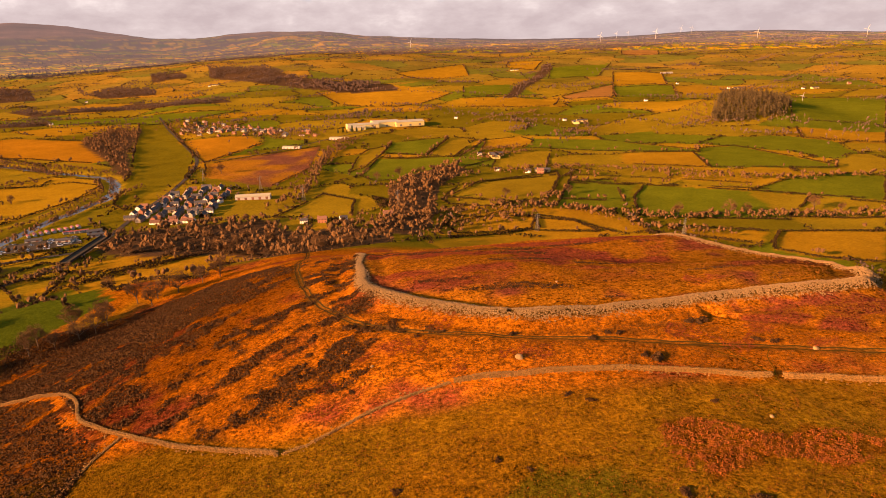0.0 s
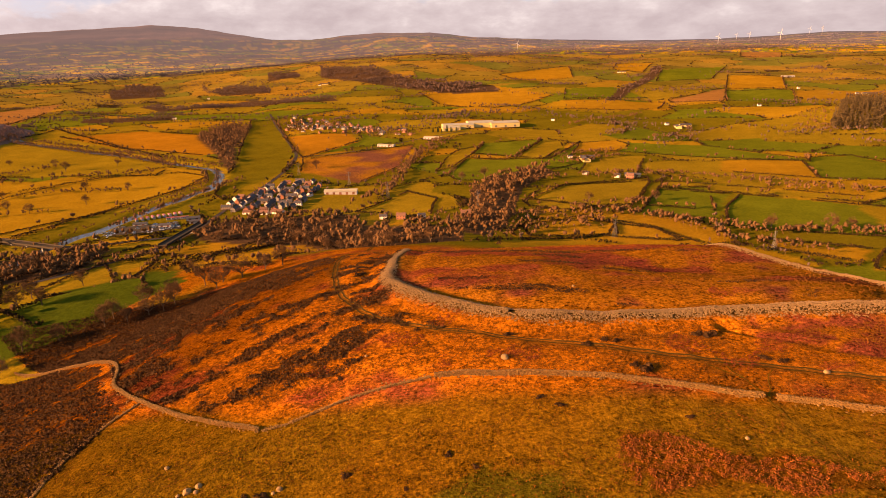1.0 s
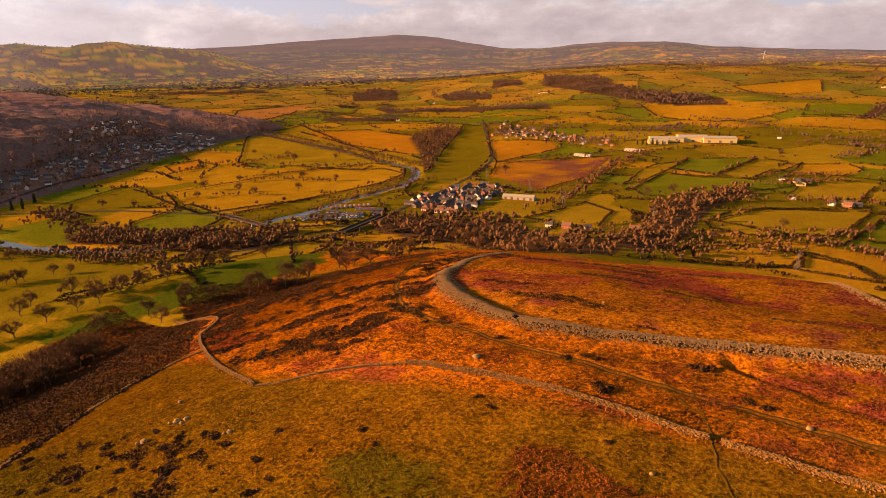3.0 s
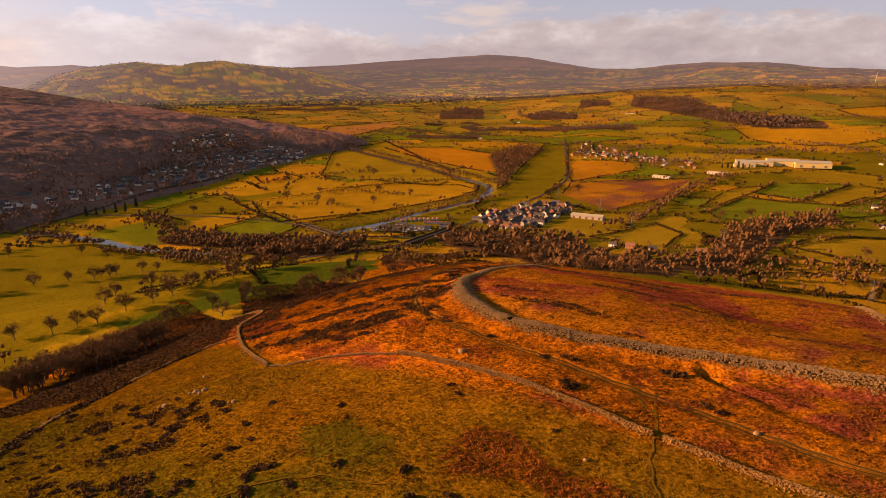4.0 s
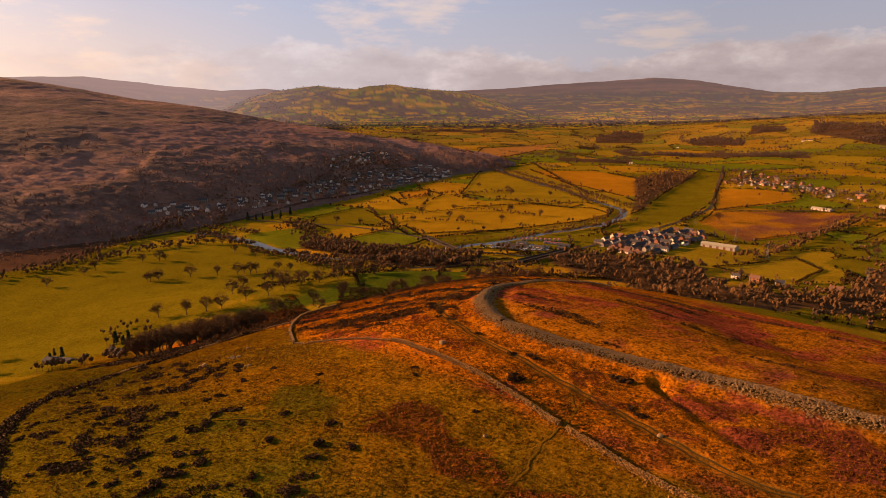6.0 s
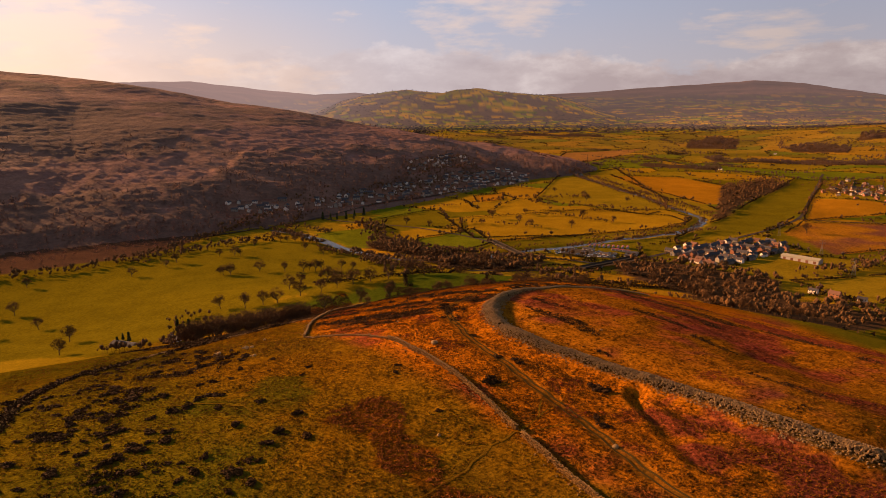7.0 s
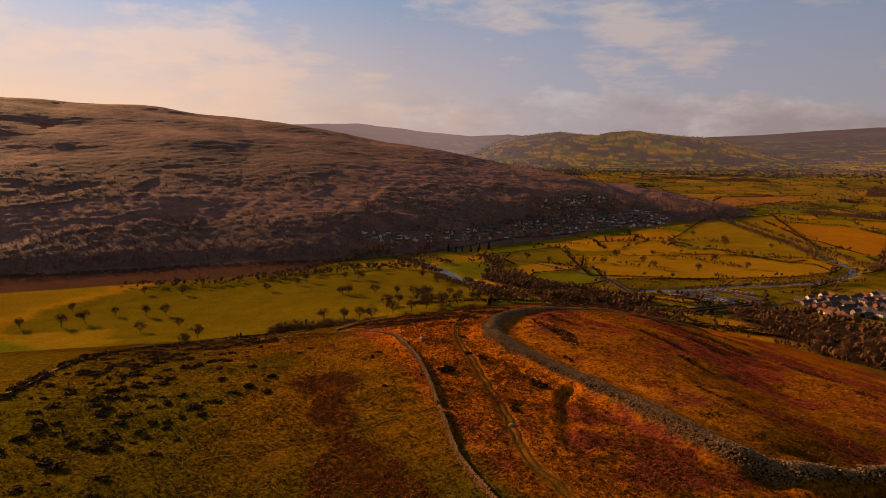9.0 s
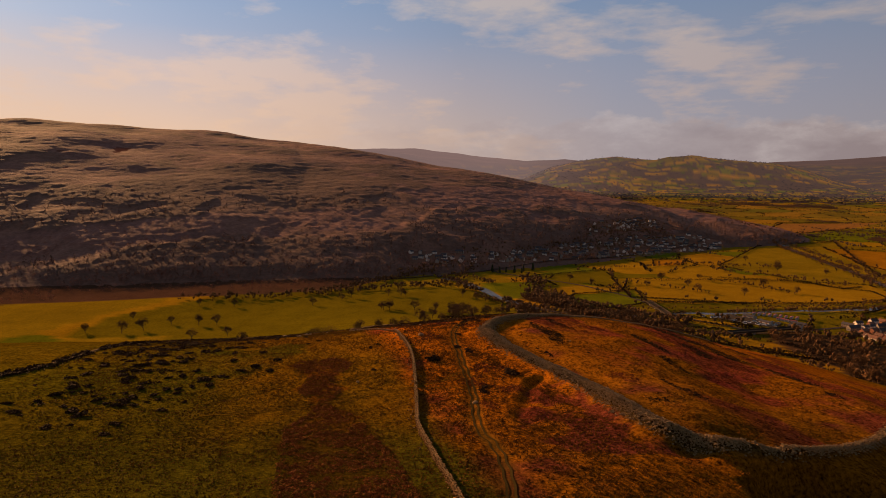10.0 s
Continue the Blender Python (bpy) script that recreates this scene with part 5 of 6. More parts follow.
def wood_trees(rng, x, y, tall, material, each, name, label, wide=1.0, dense=0.60):
    """Many leafless trees: dense knotty crowns of a main mass and a lobe or two, with twigs standing out of them, on thin trunks."""
    z = ground(x, y)
    n = len(x)
    near = each >= 30
    lumps = []
    for k, share in ((0, 0.4), (1, 0.3), (2, 0.3)) if each >= 90 else ((0, 0.6), (1, 0.4)) if each > 10 else ((0, 1.0),):
        r = tall * (rng.uniform(0.22, 0.29, n) if k == 0 else rng.uniform(0.13, 0.20, n)) * wide
        off = 0.03 if k == 0 else 0.17
        up_ = rng.uniform(0.52, 0.64, n) if k == 0 else rng.uniform(0.38, 0.82, n)
        c = np.stack((x + rng.normal(0, off, n) * tall * wide, y + rng.normal(0, off, n) * tall * wide, z + tall * up_), 1)
        radii = np.stack((r, r, np.minimum(r * 1.2, tall * up_)), 1)
        if dense:
            lumps.append(masses(rng, c, radii * dense, 0.30))
        lumps.append(shells(rng, c, radii * 1.06, 0.13 + 0.10 * r if near else 0.2 + r * 0.27, max(6, int(each * share * (0.95 if near else 1.1))), 0.30, 0.42))
    trunk = sprays(rng, np.stack((x, y, z - 0.3), 1), (0.01, 0.01, 0.01), tall * 0.8, tall * 0.04, 1, 9.0)
    return tagged(bulk(name, *merge(lumps + [trunk]), material), label, "woodland", kind="stuff")


def tree_belt(rng, line, spread, count, lo, hi, name, label, each=66):
    x, y, d = along(line, 0.5)
    k = rng.randint(0, len(x), count)
    o = rng.normal(0, spread, count)
    wood_trees(rng, x[k] - d[k, 1] * o, y[k] + d[k, 0] * o, rng.uniform(lo, hi, count), TWIG, each, name, label, 1.1)


def woods():
    rng = np.random.RandomState(43)
    for key, count, lo, hi, each in (("low", 330, 7, 14, 130), ("mid", 240, 7, 14, 120), ("river", 430, 7, 14, 66), ("west", 360, 6, 13, 96), ("far", 1400, 11, 18, 26), ("plain", 420, 8, 15, 24), ("park", 380, 9, 17, 24), ("round", 330, 7, 13, 24), ("scrub", 260, 5, 10, 24), ("belt", 420, 7, 13, 24), ("hump", 300, 9, 15, 20), ("strip", 300, 8, 13, 18), ("head", 500, 8, 13, 18), ("dell", 260, 7, 13, 24), ("foot", 900, 5, 10, 26)):
        x, y = spots(rng, WOODS[key], count)
        k = (patches(x, y, 90, 88) > 0.43) | (each > 40)
        x, y = x[k], y[k]
        wood_trees(rng, x, y, rng.uniform(lo, hi, len(x)), TWIG if each > 30 else FAR_WOOD if key == "foot" else DISTANT_TWIG, each, "wood", "leafless brown deciduous wood in the valley", 1.2, 0 if key == "foot" else 0.60)
    belts = (([(-189, 1319), (-198, 1169), (-191, 1024), (-185, 907), (-183, 848), (-198, 798), (-206, 750)], 6, 240, 6, 12), ([(57, 742), (101, 742), (142, 722), (175, 672), (210, 629), (300, 600)], 5, 110, 6, 12),
             ([(101, 964), (152, 967), (220, 964), (267, 950), (314, 892), (394, 859), (469, 857), (540, 867), (700, 880)], 6, 210, 5, 11), ([(200, 690), (242, 677), (304, 665), (371, 667), (431, 667), (520, 680)], 4, 110, 6, 11),
             ([(-1553, 1410), (-1291, 1332), (-1076, 1240), (-905, 1167), (-760, 1101), (-626, 1028), (-560, 992)], 4, 480, 4, 10), ([(-1553, 1448), (-1291, 1370), (-1076, 1276), (-905, 1202), (-760, 1136), (-626, 1064), (-545, 1033), (-480, 985)], 5, 420, 4, 9), ([(-930, 420), (-960, 560), (-1040, 760), (-1130, 960)], 30, 300, 5, 10), ([(-1000, 600), (-1120, 800), (-1220, 1000)], 38, 330, 5, 11), ([(-1160, 760), (-1230, 900), (-1280, 1030)], 40, 160, 6, 11),
             ([(-420, 900), (-427, 852), (-438, 773), (-444, 696), (-445, 627)], 4, 170, 4, 9), ([(-475, 900), (-466, 860), (-468, 773), (-475, 696)], 3, 70, 2, 6), ([(-830, 380), (-760, 402), (-720, 402)], 5, 50, 4, 9),
             ([(-480, 455), (-540, 425), (-600, 412)], 6, 90, 5, 10), ([(-880, 420), (-830, 380), (-740, 330), (-715, 240), (-690, 150), (-670, 60), (-680, -60)], 9, 260, 5, 12),
             ([(-700, 360), (-680, 345), (-640, 365)], 3, 24, 7, 12), ([(130, 783), (150, 800)], 6, 20, 5, 9), ([(-20, 640), (40, 655), (90, 700)], 8, 60, 6, 11), ([(-80, 430), (-130, 470), (-200, 540)], 5, 60, 3, 7),
             ([(-480, 385), (-530, 372), (-575, 360), (-620, 352)], 4, 90, 5, 10), ([(-718, 138), (-738, 176), (-792, 232), (-830, 293), (-840, 335)], 6, 110, 5, 10), ([(-238, 108), (-244, 88), (-262, 70)], 4, 30, 5, 9), ([(-335, 640), (-345, 690), (-356, 760), (-362, 860), (-378, 965), (-404, 1100), (-440, 1178), (-552, 1400)], 7, 130, 2, 5), ([(-516, 364), (-465, 377), (-427, 392), (-391, 415)], 7, 130, 6, 11), ([(-572, 375), (-507, 393), (-458, 418), (-427, 456)], 6, 120, 6, 11), ([(-787, 340), (-750, 354), (-695, 359)], 6, 45, 6, 11), ([(-206, 107), (-330, 123), (-346, 134), (-334, 148), (-277, 141)], 4, 40, 4, 8), ([(-98, 650), (-41, 688), (24, 725), (57, 724), (113, 731), (158, 710), (206, 681)], 5, 150, 6, 11),
             ([(-35, 861), (9, 902), (56, 933)], 6, 60, 6, 11),
             ([(-209, 854), (-205, 961), (-195, 1075), (-180, 1228), (-161, 1322)], 6, 120, 5, 9),
             ([(49, 1114), (97, 1151), (146, 1172)], 6, 50, 5, 10),
             ([(72, 1542), (180, 1668), (275, 1749)], 7, 70, 6, 11),
             ([(231, 1330), (307, 1330)], 6, 40, 6, 10),
             ([(-23, 558), (-15, 633), (2, 716)], 8, 50, 5, 10),
             ([(-468, 466), (-411, 472), (-347, 501), (-314, 557)], 7, 120, 5, 10),
             ([(-692, 774), (-635, 815), (-553, 827)], 6, 50, 4, 8),
             ([(9, 1028), (74, 1060), (147, 1122)], 6, 60, 5, 10),
             ([(189, 982), (267, 950), (338, 916), (403, 879), (492, 844)], 5, 120, 5, 9),
             ([(194, 678), (252, 669), (335, 681), (402, 668), (477, 675)], 6, 110, 6, 11),
             ([(540, 1390), (600, 1480), (640, 1560)], 24, 130, 5, 10), ([(-480, 1400), (-560, 1480), (-640, 1640), (-660, 1720)], 24, 180, 5, 11), ([(-250, 1400), (-350, 1410), (-470, 1500), (-560, 1600)], 30, 280, 4, 9), ([(-340, 705), (-330, 790), (-320, 880)], 16, 50, 3, 6), ([(40, 1090), (130, 1095)], 10, 24, 5, 9), ([(70, 955), (170, 940)], 9, 26, 5, 9), ([(-170, 690), (-60, 700)], 9, 36, 4, 8),
             ([(-600, 960), (-680, 920), (-740, 880), (-800, 850)], 9, 70, 5, 10),
             ([(-782, 490), (-700, 466), (-647, 453), (-546, 453), (-469, 470), (-417, 502)], 11, 190, 7, 13), ([(-870, 873), (-836, 914), (-811, 973), (-814, 1016)], 10, 70, 4, 9), ([(-856, 677), (-862, 777), (-870, 873)], 4, 50, 4, 8),
             ([(-664, 574), (-688, 628), (-647, 665), (-575, 696)], 3, 40, 4, 9), ([(-700, 100), (-701, 146), (-737, 186), (-835, 285), (-871, 352), (-872, 414)], 9, 120, 6, 11), ([(-1290, 1349), (-1076, 1258), (-905, 1184), (-760, 1118), (-626, 1045)], 16, 160, 5, 10))
    belts += tuple(([(x + a, y + b) for x, y in RIVER[i:j]], 2.5, n, 3, 7) for i, j, a, b, n in ((20, 50, -10, 17, 150), (48, 60, -17, -4, 40), (56, 74, -4, 17, 70)))
    for line, spread, count, lo, hi in belts:
        tree_belt(rng, line, spread, count, lo, hi, "tree_belt", "belt of bare winter trees and scrub")
    x, y = spots(rng, CONIFER_WOOD, 620)
    z = ground(x, y)
    tall = rng.uniform(11, 23, len(x))
    pieces = []
    for q in np.linspace(0.2, 0.95, 6):
        w = 3.4 * (1.08 - q)
        pieces.append(sprays(rng, np.stack((x, y, z + tall * q), 1), (w, w, 1.6), 2.6, 1.7, 8, 0.2))
    tagged(bulk("conifer_wood", *merge(pieces), CONIFER), "dark square plantation of conifers on a slope", "woodland", kind="stuff")


def on_hill(x, y):
    return (ridge_height(x, y) > 1.5) & (np.hypot(x - 264, y - 106) < 2780) & ~inside(x, y, VILLAGE)


def stand(x, y):
    """Where evergreens stand in the hillside wood: long bands that follow the slope."""
    u, v = x * 0.97 + y * 0.24, y * 0.97 - x * 0.24
    return 0.7 * patches(u, v * 0.35, 150, 47, 2) + 0.3 * patches(x, y, 60, 92, 2)


def hillside_wood():
    """The leafless wood that covers the long hill across the valley: a lumpy canopy, single crowns standing out of it, and dark conifers."""
    rng = np.random.RandomState(44)
    xs, ys = np.arange(-2450, -640, 5.2), np.arange(-1000, 1480, 5.2)
    X, Y = np.meshgrid(xs, ys)
    x, y = (X + rng.uniform(-1.9, 1.9, X.shape)).ravel(), (Y + rng.uniform(-1.9, 1.9, X.shape)).ravel()
    keep = on_hill(x, y) & ~inside(x, y, VILLAGE_UP)
    clear = smooth(0.60, 0.66, patches(x, y, 170, 48))
    dark = smooth(0.47, 0.56, stand(x, y))
    lift = (3.0 + 3.4 * patches(x, y, 11, 89, 2) + 2.2 * dark + rng.uniform(-0.4, 0.4, len(x))) * (1 - 0.45 * clear) * (1 - 0.72 * smooth(60, 190, ridge_height(x, y))) * smooth(2, 26, line_distance(x, y, VILLAGE_UP + VILLAGE_UP[:1])) * smooth(1.5, 16, ridge_height(x, y)) * smooth(2, 32, line_distance(x, y, VILLAGE + VILLAGE[:1]))
    z = ground(x, y) + np.where(keep, lift, -0.5)
    n, m = len(xs), len(ys)
    i = (np.arange(m - 1)[:, None] * n + np.arange(n - 1)[None]).ravel()
    f = np.stack((i, i + 1, i + n + 1, i + n), 1)
    f = f[keep[f].all(1)]
    used, f2 = np.unique(f, return_inverse=True)
    col = np.array((0.168, 0.081, 0.060)) * (0.75 + 0.5 * patches(x, y, 60, 90))[:, None]
    col = col * (1 - dark[:, None]) + np.array((0.112, 0.060, 0.042)) * dark[:, None]
    col = col * (1 - 0.5 * clear[:, None]) + np.array((0.20, 0.10, 0.066)) * 0.5 * clear[:, None]
    ob = bulk("hillside_wood", np.stack((x, y, z), 1)[used], f2.reshape(-1, 4), CANOPY, smooth_faces=True)
    give(ob, "cover", col[used])
    tagged(ob, "leafless brown wood covering a long shaded hill", "woodland", kind="stuff")
    x, y = rng.uniform(-2450, -640, 9000), rng.uniform(-1000, 1450, 9000)
    k = on_hill(x, y) & (ridge_height(x, y) < rng.uniform(30, 110, 9000)) & ((patches(x, y, 170, 48) < 0.62) | (rng.uniform(size=len(x)) < 0.3)) & (~inside(x, y, VILLAGE_UP) | (rng.uniform(size=len(x)) < 0.5))
    x, y = x[k], y[k]
    wood_trees(rng, x, y, rng.uniform(7, 13, len(x)), FAR_WOOD, 14, "hillside_trees", "leafless crowns standing out of the hillside wood", 1.25, 0)
    x, y = rng.uniform(-2450, -640, 30000), rng.uniform(-1000, 1450, 30000)
    k = on_hill(x, y) & (smooth(0.47, 0.60, stand(x, y)) > rng.uniform(0.15, 1.3, 30000)) & (ridge_height(x, y) < rng.uniform(40, 130, 30000)) & ~inside(x, y, VILLAGE_UP)
    x, y = x[k], y[k]
    t = rng.uniform(10, 16, len(x))
    z = ground(x, y)
    pieces = [sprays(rng, np.stack((x, y, z + t * q), 1), (3.4 * (1.1 - q), 3.4 * (1.1 - q), 2.0), 3.4, 1.8, 3, 0.5) for q in (0.35, 0.6, 0.85)]
    tagged(bulk("conifer_stand", *merge(pieces), FAR_CONIFER), "stands of dark conifers within the hillside wood", "woodland", kind="stuff")


field_hedges()
woods()
far_hedges()
hillside_wood()


def bare_tree(seed, tall=15.0, wide=1.0):
    """A leafless tree: tapered trunk, limbs that fork twice, and a haze of twigs."""
    rng = random.Random(seed)
    top = new("tree")
    bm = bmesh.new()
    ends = []

    def grow(a, d, length, r, depth):
        b = a + d * length
        rod(bm, a, b, r, r * 0.6, 6 if depth == 0 else 4 if depth == 1 else 3)
        if depth == 3:
            ends.append(b)
            return
        for _ in range((6, 3, 3)[depth]):
            q = Vector((rng.gauss(0, 1), rng.gauss(0, 1), rng.uniform(-0.1, 0.9))).normalized()
            way = (d * (0.75 if depth else 0.55) + q * (0.62 * wide)).normalized()
            way.z = max(way.z, -0.05)
            grow(a + d * length * rng.uniform(0.6, 1.0), way, length * rng.uniform(0.62, 0.85) if depth else tall * rng.uniform(0.22, 0.30), r * 0.55, depth + 1)

    grow(Vector((0, 0, -0.3)), Vector((rng.uniform(-0.06, 0.06), rng.uniform(-0.06, 0.06), 1)).normalized(), tall * 0.30, tall * 0.027, 0)
    part("trunk", bm, BARK, top)
    r2 = np.random.RandomState(seed)
    v, f = sprays(r2, np.array([tuple(e) for e in ends]), tall * np.array((0.055, 0.055, 0.045)), tall * 0.075, tall * 0.012, 22, 0.4)
    fill = sprays(r2, np.array([(0.0, 0.0, tall * 0.6)]), tall * np.array((0.29 * wide, 0.29 * wide, 0.33)), tall * 0.08, tall * 0.013, 460, 0.3)
    bulk("crown", *merge([(v, f), fill]), TREE_TWIG, top)
    return top


def evergreen(seed, tall=9.0):
    rng = np.random.RandomState(seed)
    top = new("evergreen_tree")
    bm = bmesh.new()
    rod(bm, (0, 0, -0.2), (0, 0, tall * 0.8), 0.25, 0.08)
    part("trunk", bm, BARK, top)
    pieces = [sprays(rng, np.array([(0, 0, tall * q)]), (tall * 0.2 * (1.1 - q), tall * 0.2 * (1.1 - q), tall * 0.08), 1.1, 0.7, 70, 0.2) for q in np.linspace(0.15, 0.95, 8)]
    bulk("crown", *merge(pieces), IVY, top)
    return top


def plant(kinds, places, label, group, rng, lo=0.8, hi=1.2, category="tree"):
    for x, y in places:
        s = rng.uniform(lo, hi)
        p = kinds[rng.randint(len(kinds))]
        m = pose(x, y, level(x, y), 0, 0, rng.uniform(0, 360)) @ Matrix.Scale(s, 4)
        ob = copy_thing(p, m)
        ob.matrix_basis = m
        tagged(ob, label, category, group)


def drop(kinds):
    for ob in kinds:
        for o in (*ob.children_recursive, ob):
            bpy.data.objects.remove(o)


def trees():
    rng = np.random.RandomState(51)
    kinds = [bare_tree(s, 17, w) for s, w in ((1, 1.15), (2, 1.25), (3, 1.05), (4, 1.35), (5, 1.2))]
    park = [(-505, -8), (-500, 12), (-426, 31), (-421, -3), (-351, 52), (-299, 45), (-619, 20), (-604, 121), (-630, 161), (-646, 176), (-539, 207), (-548, 216), (-641, 245), (-637, 251), (-529, 245), (-687, 282),
            (-514, 269), (-502, 294), (-492, 297), (-495, 305), (-488, 327), (-475, 335), (-633, -25)]
    park += [(-701, 323), (-695, 331), (-688, 340), (-681, 350), (-494, -123), (-484, -84), (-493, -64), (-520, -40), (-560, -90), (-650, 228), (-545, 205), (-535, 214), (-500, 286)]
    plant(kinds, park, "bare spreading parkland tree on green pasture", "parkland trees", rng, 0.62, 0.98)
    lane = [(-311, 187), (-303, 196), (-300, 214), (-290, 228), (-286, 240), (-281, 252), (-274, 264), (-266, 276), (-327, 248), (-296, 244), (-250, 300), (-262, 296), (-320, 175), (-340, 160), (-330, 215), (-345, 230)]
    plant(kinds, lane, "bare oak beside a valley lane hedge", "lane trees", rng, 0.7, 1.0)
    slope = [(-199, 282), (-189, 287), (-180, 293), (-173, 296), (-171, 304), (-167, 330), (-157, 333), (-147, 337), (-138, 350), (-130, 357), (-222, 235), (-199, 290), (-188, 303), (-177, 312), (-156, 323), (-215, 268), (-228, 258), (-240, 240), (-250, 215)]
    plant(kinds, slope, "bare twisted tree at the moor's lower edge", "trees at the moor's edge", rng, 0.6, 0.95)
    x, y = spots(rng, WOODS["house"], 58)
    plant(kinds, list(zip(x, y)), "tall bare tree in a copse below the brow", "copse trees", rng, 0.72, 1.1)
    x, y = spots(rng, [(-330, 585), (-279, 568), (-198, 552), (-100, 490), (-60, 530), (-110, 580), (-200, 615), (-320, 625)], 40)
    plant(kinds, list(zip(x, y)), "bare tree at the edge of the valley wood", "woodland edge trees", rng, 0.55, 0.9)
    fields = [(79, 787), (332, 686), (254, 677), (412, 698), (438, 689), (312, 683), (-640, 700), (-600, 690), (-560, 740), (-700, 760), (-660, 640), (-620, 820), (-560, 830), (-700, 690), (-760, 960), (-820, 1010), (-700, 1010), (-900, 1000),
              (-340, 1000), (-60, 930), (-90, 900), (-30, 940), (160, 800), (-110, 960), (20, 700), (-190, 575), (-230, 420), (-330, 430), (-350, 400), (-410, 470), (-690, 560), (-730, 540), (-600, 560), (-620, 330), (-580, 340)]
    plant(kinds, fields, "bare hedgerow tree with a long shadow", "hedgerow trees", rng, 0.7, 1.15)
    drop(kinds)
    greens = [evergreen(s) for s in (1, 2)]
    plant(greens, [(-312, 85), (-300, 88), (-302, 121), (-297, 128), (-289, 123), (-292, 80)], "dark evergreen tree beside a cottage", "garden evergreens", rng, 0.6, 1.0)
    plant(greens, [(-80, 1600), (-60, 1610), (-220, 1420), (-210, 1425), (-200, 1415), (-190, 1425), (-180, 1418), (-170, 1428), (-620, 1620), (-600, 1640), (-580, 1600), (-840, 440), (-835, 452), (-838, 465), (-830, 478), (-826, 490), (-845, 500), (-850, 520)], "tall dark evergreen beside houses", "village evergreens", rng, 0.9, 1.6)
    drop(greens)


trees()

# ---- buildings ----
def gabled(bm, l, w, h, r, grow=0.0):
    """A gabled body: l along x, w along y, h to the eaves, r more to the ridge."""
    p = [bm.verts.new(q) for q in ((-l / 2, -w / 2, -1), (l / 2, -w / 2, -1), (l / 2, w / 2, -1), (-l / 2, w / 2, -1), (-l / 2, -w / 2, h), (l / 2, -w / 2, h), (l / 2, w / 2, h), (-l / 2, w / 2, h), (-l / 2, 0, h + r), (l / 2, 0, h + r))]
    for f in ((0, 1, 5, 4), (2, 3, 7, 6), (1, 2, 6, 9, 5), (3, 0, 4, 8, 7), (4, 5, 9, 8), (6, 7, 8, 9)):
        bm.faces.new([p[i] for i in f])


def roof_slabs(bm, l, w, h, r, over=0.35, thick=0.18):
    for s in (-1, 1):
        slope = r / (w / 2)
        y1, z1 = s * (w / 2 + over), h - over * slope
        quad = [(-l / 2 - over, y1, z1), (l / 2 + over, y1, z1), (l / 2 + over, 0, h + r), (-l / 2 - over, 0, h + r)]
        lo = [bm.verts.new((a, b, c + 0.03)) for a, b, c in quad]
        hi = [bm.verts.new((a, b, c + 0.03 + thick)) for a, b, c in quad]
        bm.faces.new(hi if s < 0 else hi[::-1])
        bm.faces.new(lo[::-1] if s < 0 else lo)
        for i in range(4):
            bm.faces.new((lo[i], lo[(i + 1) % 4], hi[(i + 1) % 4], hi[i]))


def house(l, w, h, r, wall, roof, storeys=2, chimneys=1, bays=3, gable=None):
    top = new("house")
    bm = bmesh.new()
    gabled(bm, l, w, h, r)
    part("wall", bm, wall, top)
    for s in (-1, 1) if gable else ():
        bm = bmesh.new()
        x = s * (l / 2 + 0.03)
        bm.faces.new([bm.verts.new(q) for q in ((x, -w / 2, -0.8), (x, w / 2, -0.8), (x, w / 2, h), (x, 0, h + r), (x, -w / 2, h))][::s])
        bmesh.ops.solidify(bm, geom=bm.faces[:], thickness=0.04)
        part("gable_wall", bm, gable, top, "white rendered gable")
    bm = bmesh.new()
    roof_slabs(bm, l, w, h, r)
    part("roof", bm, roof, top)
    for k in range(chimneys):
        x = (-l / 2 + 0.6) if k == 0 else (l / 2 - 0.6)
        boxes("chimney", [(x - 0.45, -0.35, h + r - 0.8, x + 0.45, 0.35, h + r + 1.1), (x - 0.15, -0.15, h + r + 1.1, x + 0.15, 0.15, h + r + 1.45)], BRICK, top)
    for s in (-1, 1):
        y = s * w / 2
        for b in range(bays):
            x = -l / 2 + l * (b + 0.5) / bays
            for f in range(storeys):
                if f == 0 and b == bays // 2 and s < 0:
                    boxes("door", [(x - 0.5, y - 0.05, 0, x + 0.5, y + 0.03, 2.05)], DOOR_PAINT, top)
                    continue
                if f == 0 and s > 0 and b != 0:
                    continue
                z = 0.9 + f * 2.6
                boxes("window", [(x - 0.55, y - 0.05, z, x + 0.55, y + 0.05, z + 1.25)], GLASS, top)
    return top


def barn(l, w, h, r, wall, roof, doors=2):
    top = new("barn")
    bm = bmesh.new()
    gabled(bm, l, w, h, r)
    part("wall", bm, wall, top)
    bm = bmesh.new()
    roof_slabs(bm, l, w, h, r, 0.5, 0.2)
    part("roof", bm, roof, top)
    for k in range(doors):
        x = -l / 2 + l * (k + 0.5) / doors
        boxes("door", [(x - 1.6, -w / 2 - 0.06, 0, x + 1.6, -w / 2 + 0.04, min(h - 0.4, 3.4))], DOOR_PAINT, top)
    return top


def settle(proto, places, label, category, group, rng, lo=0.92, hi=1.08):
    for x, y, turn in places:
        z = min(level(x + a, y + b) for a in (-4, 4) for b in (-3, 3))
        m = pose(x, y, z, 0, 0, turn) @ Matrix.Scale(rng.uniform(lo, hi), 4)
        ob = copy_thing(proto, m)
        ob.matrix_basis = m
        tagged(ob, label, category, group)


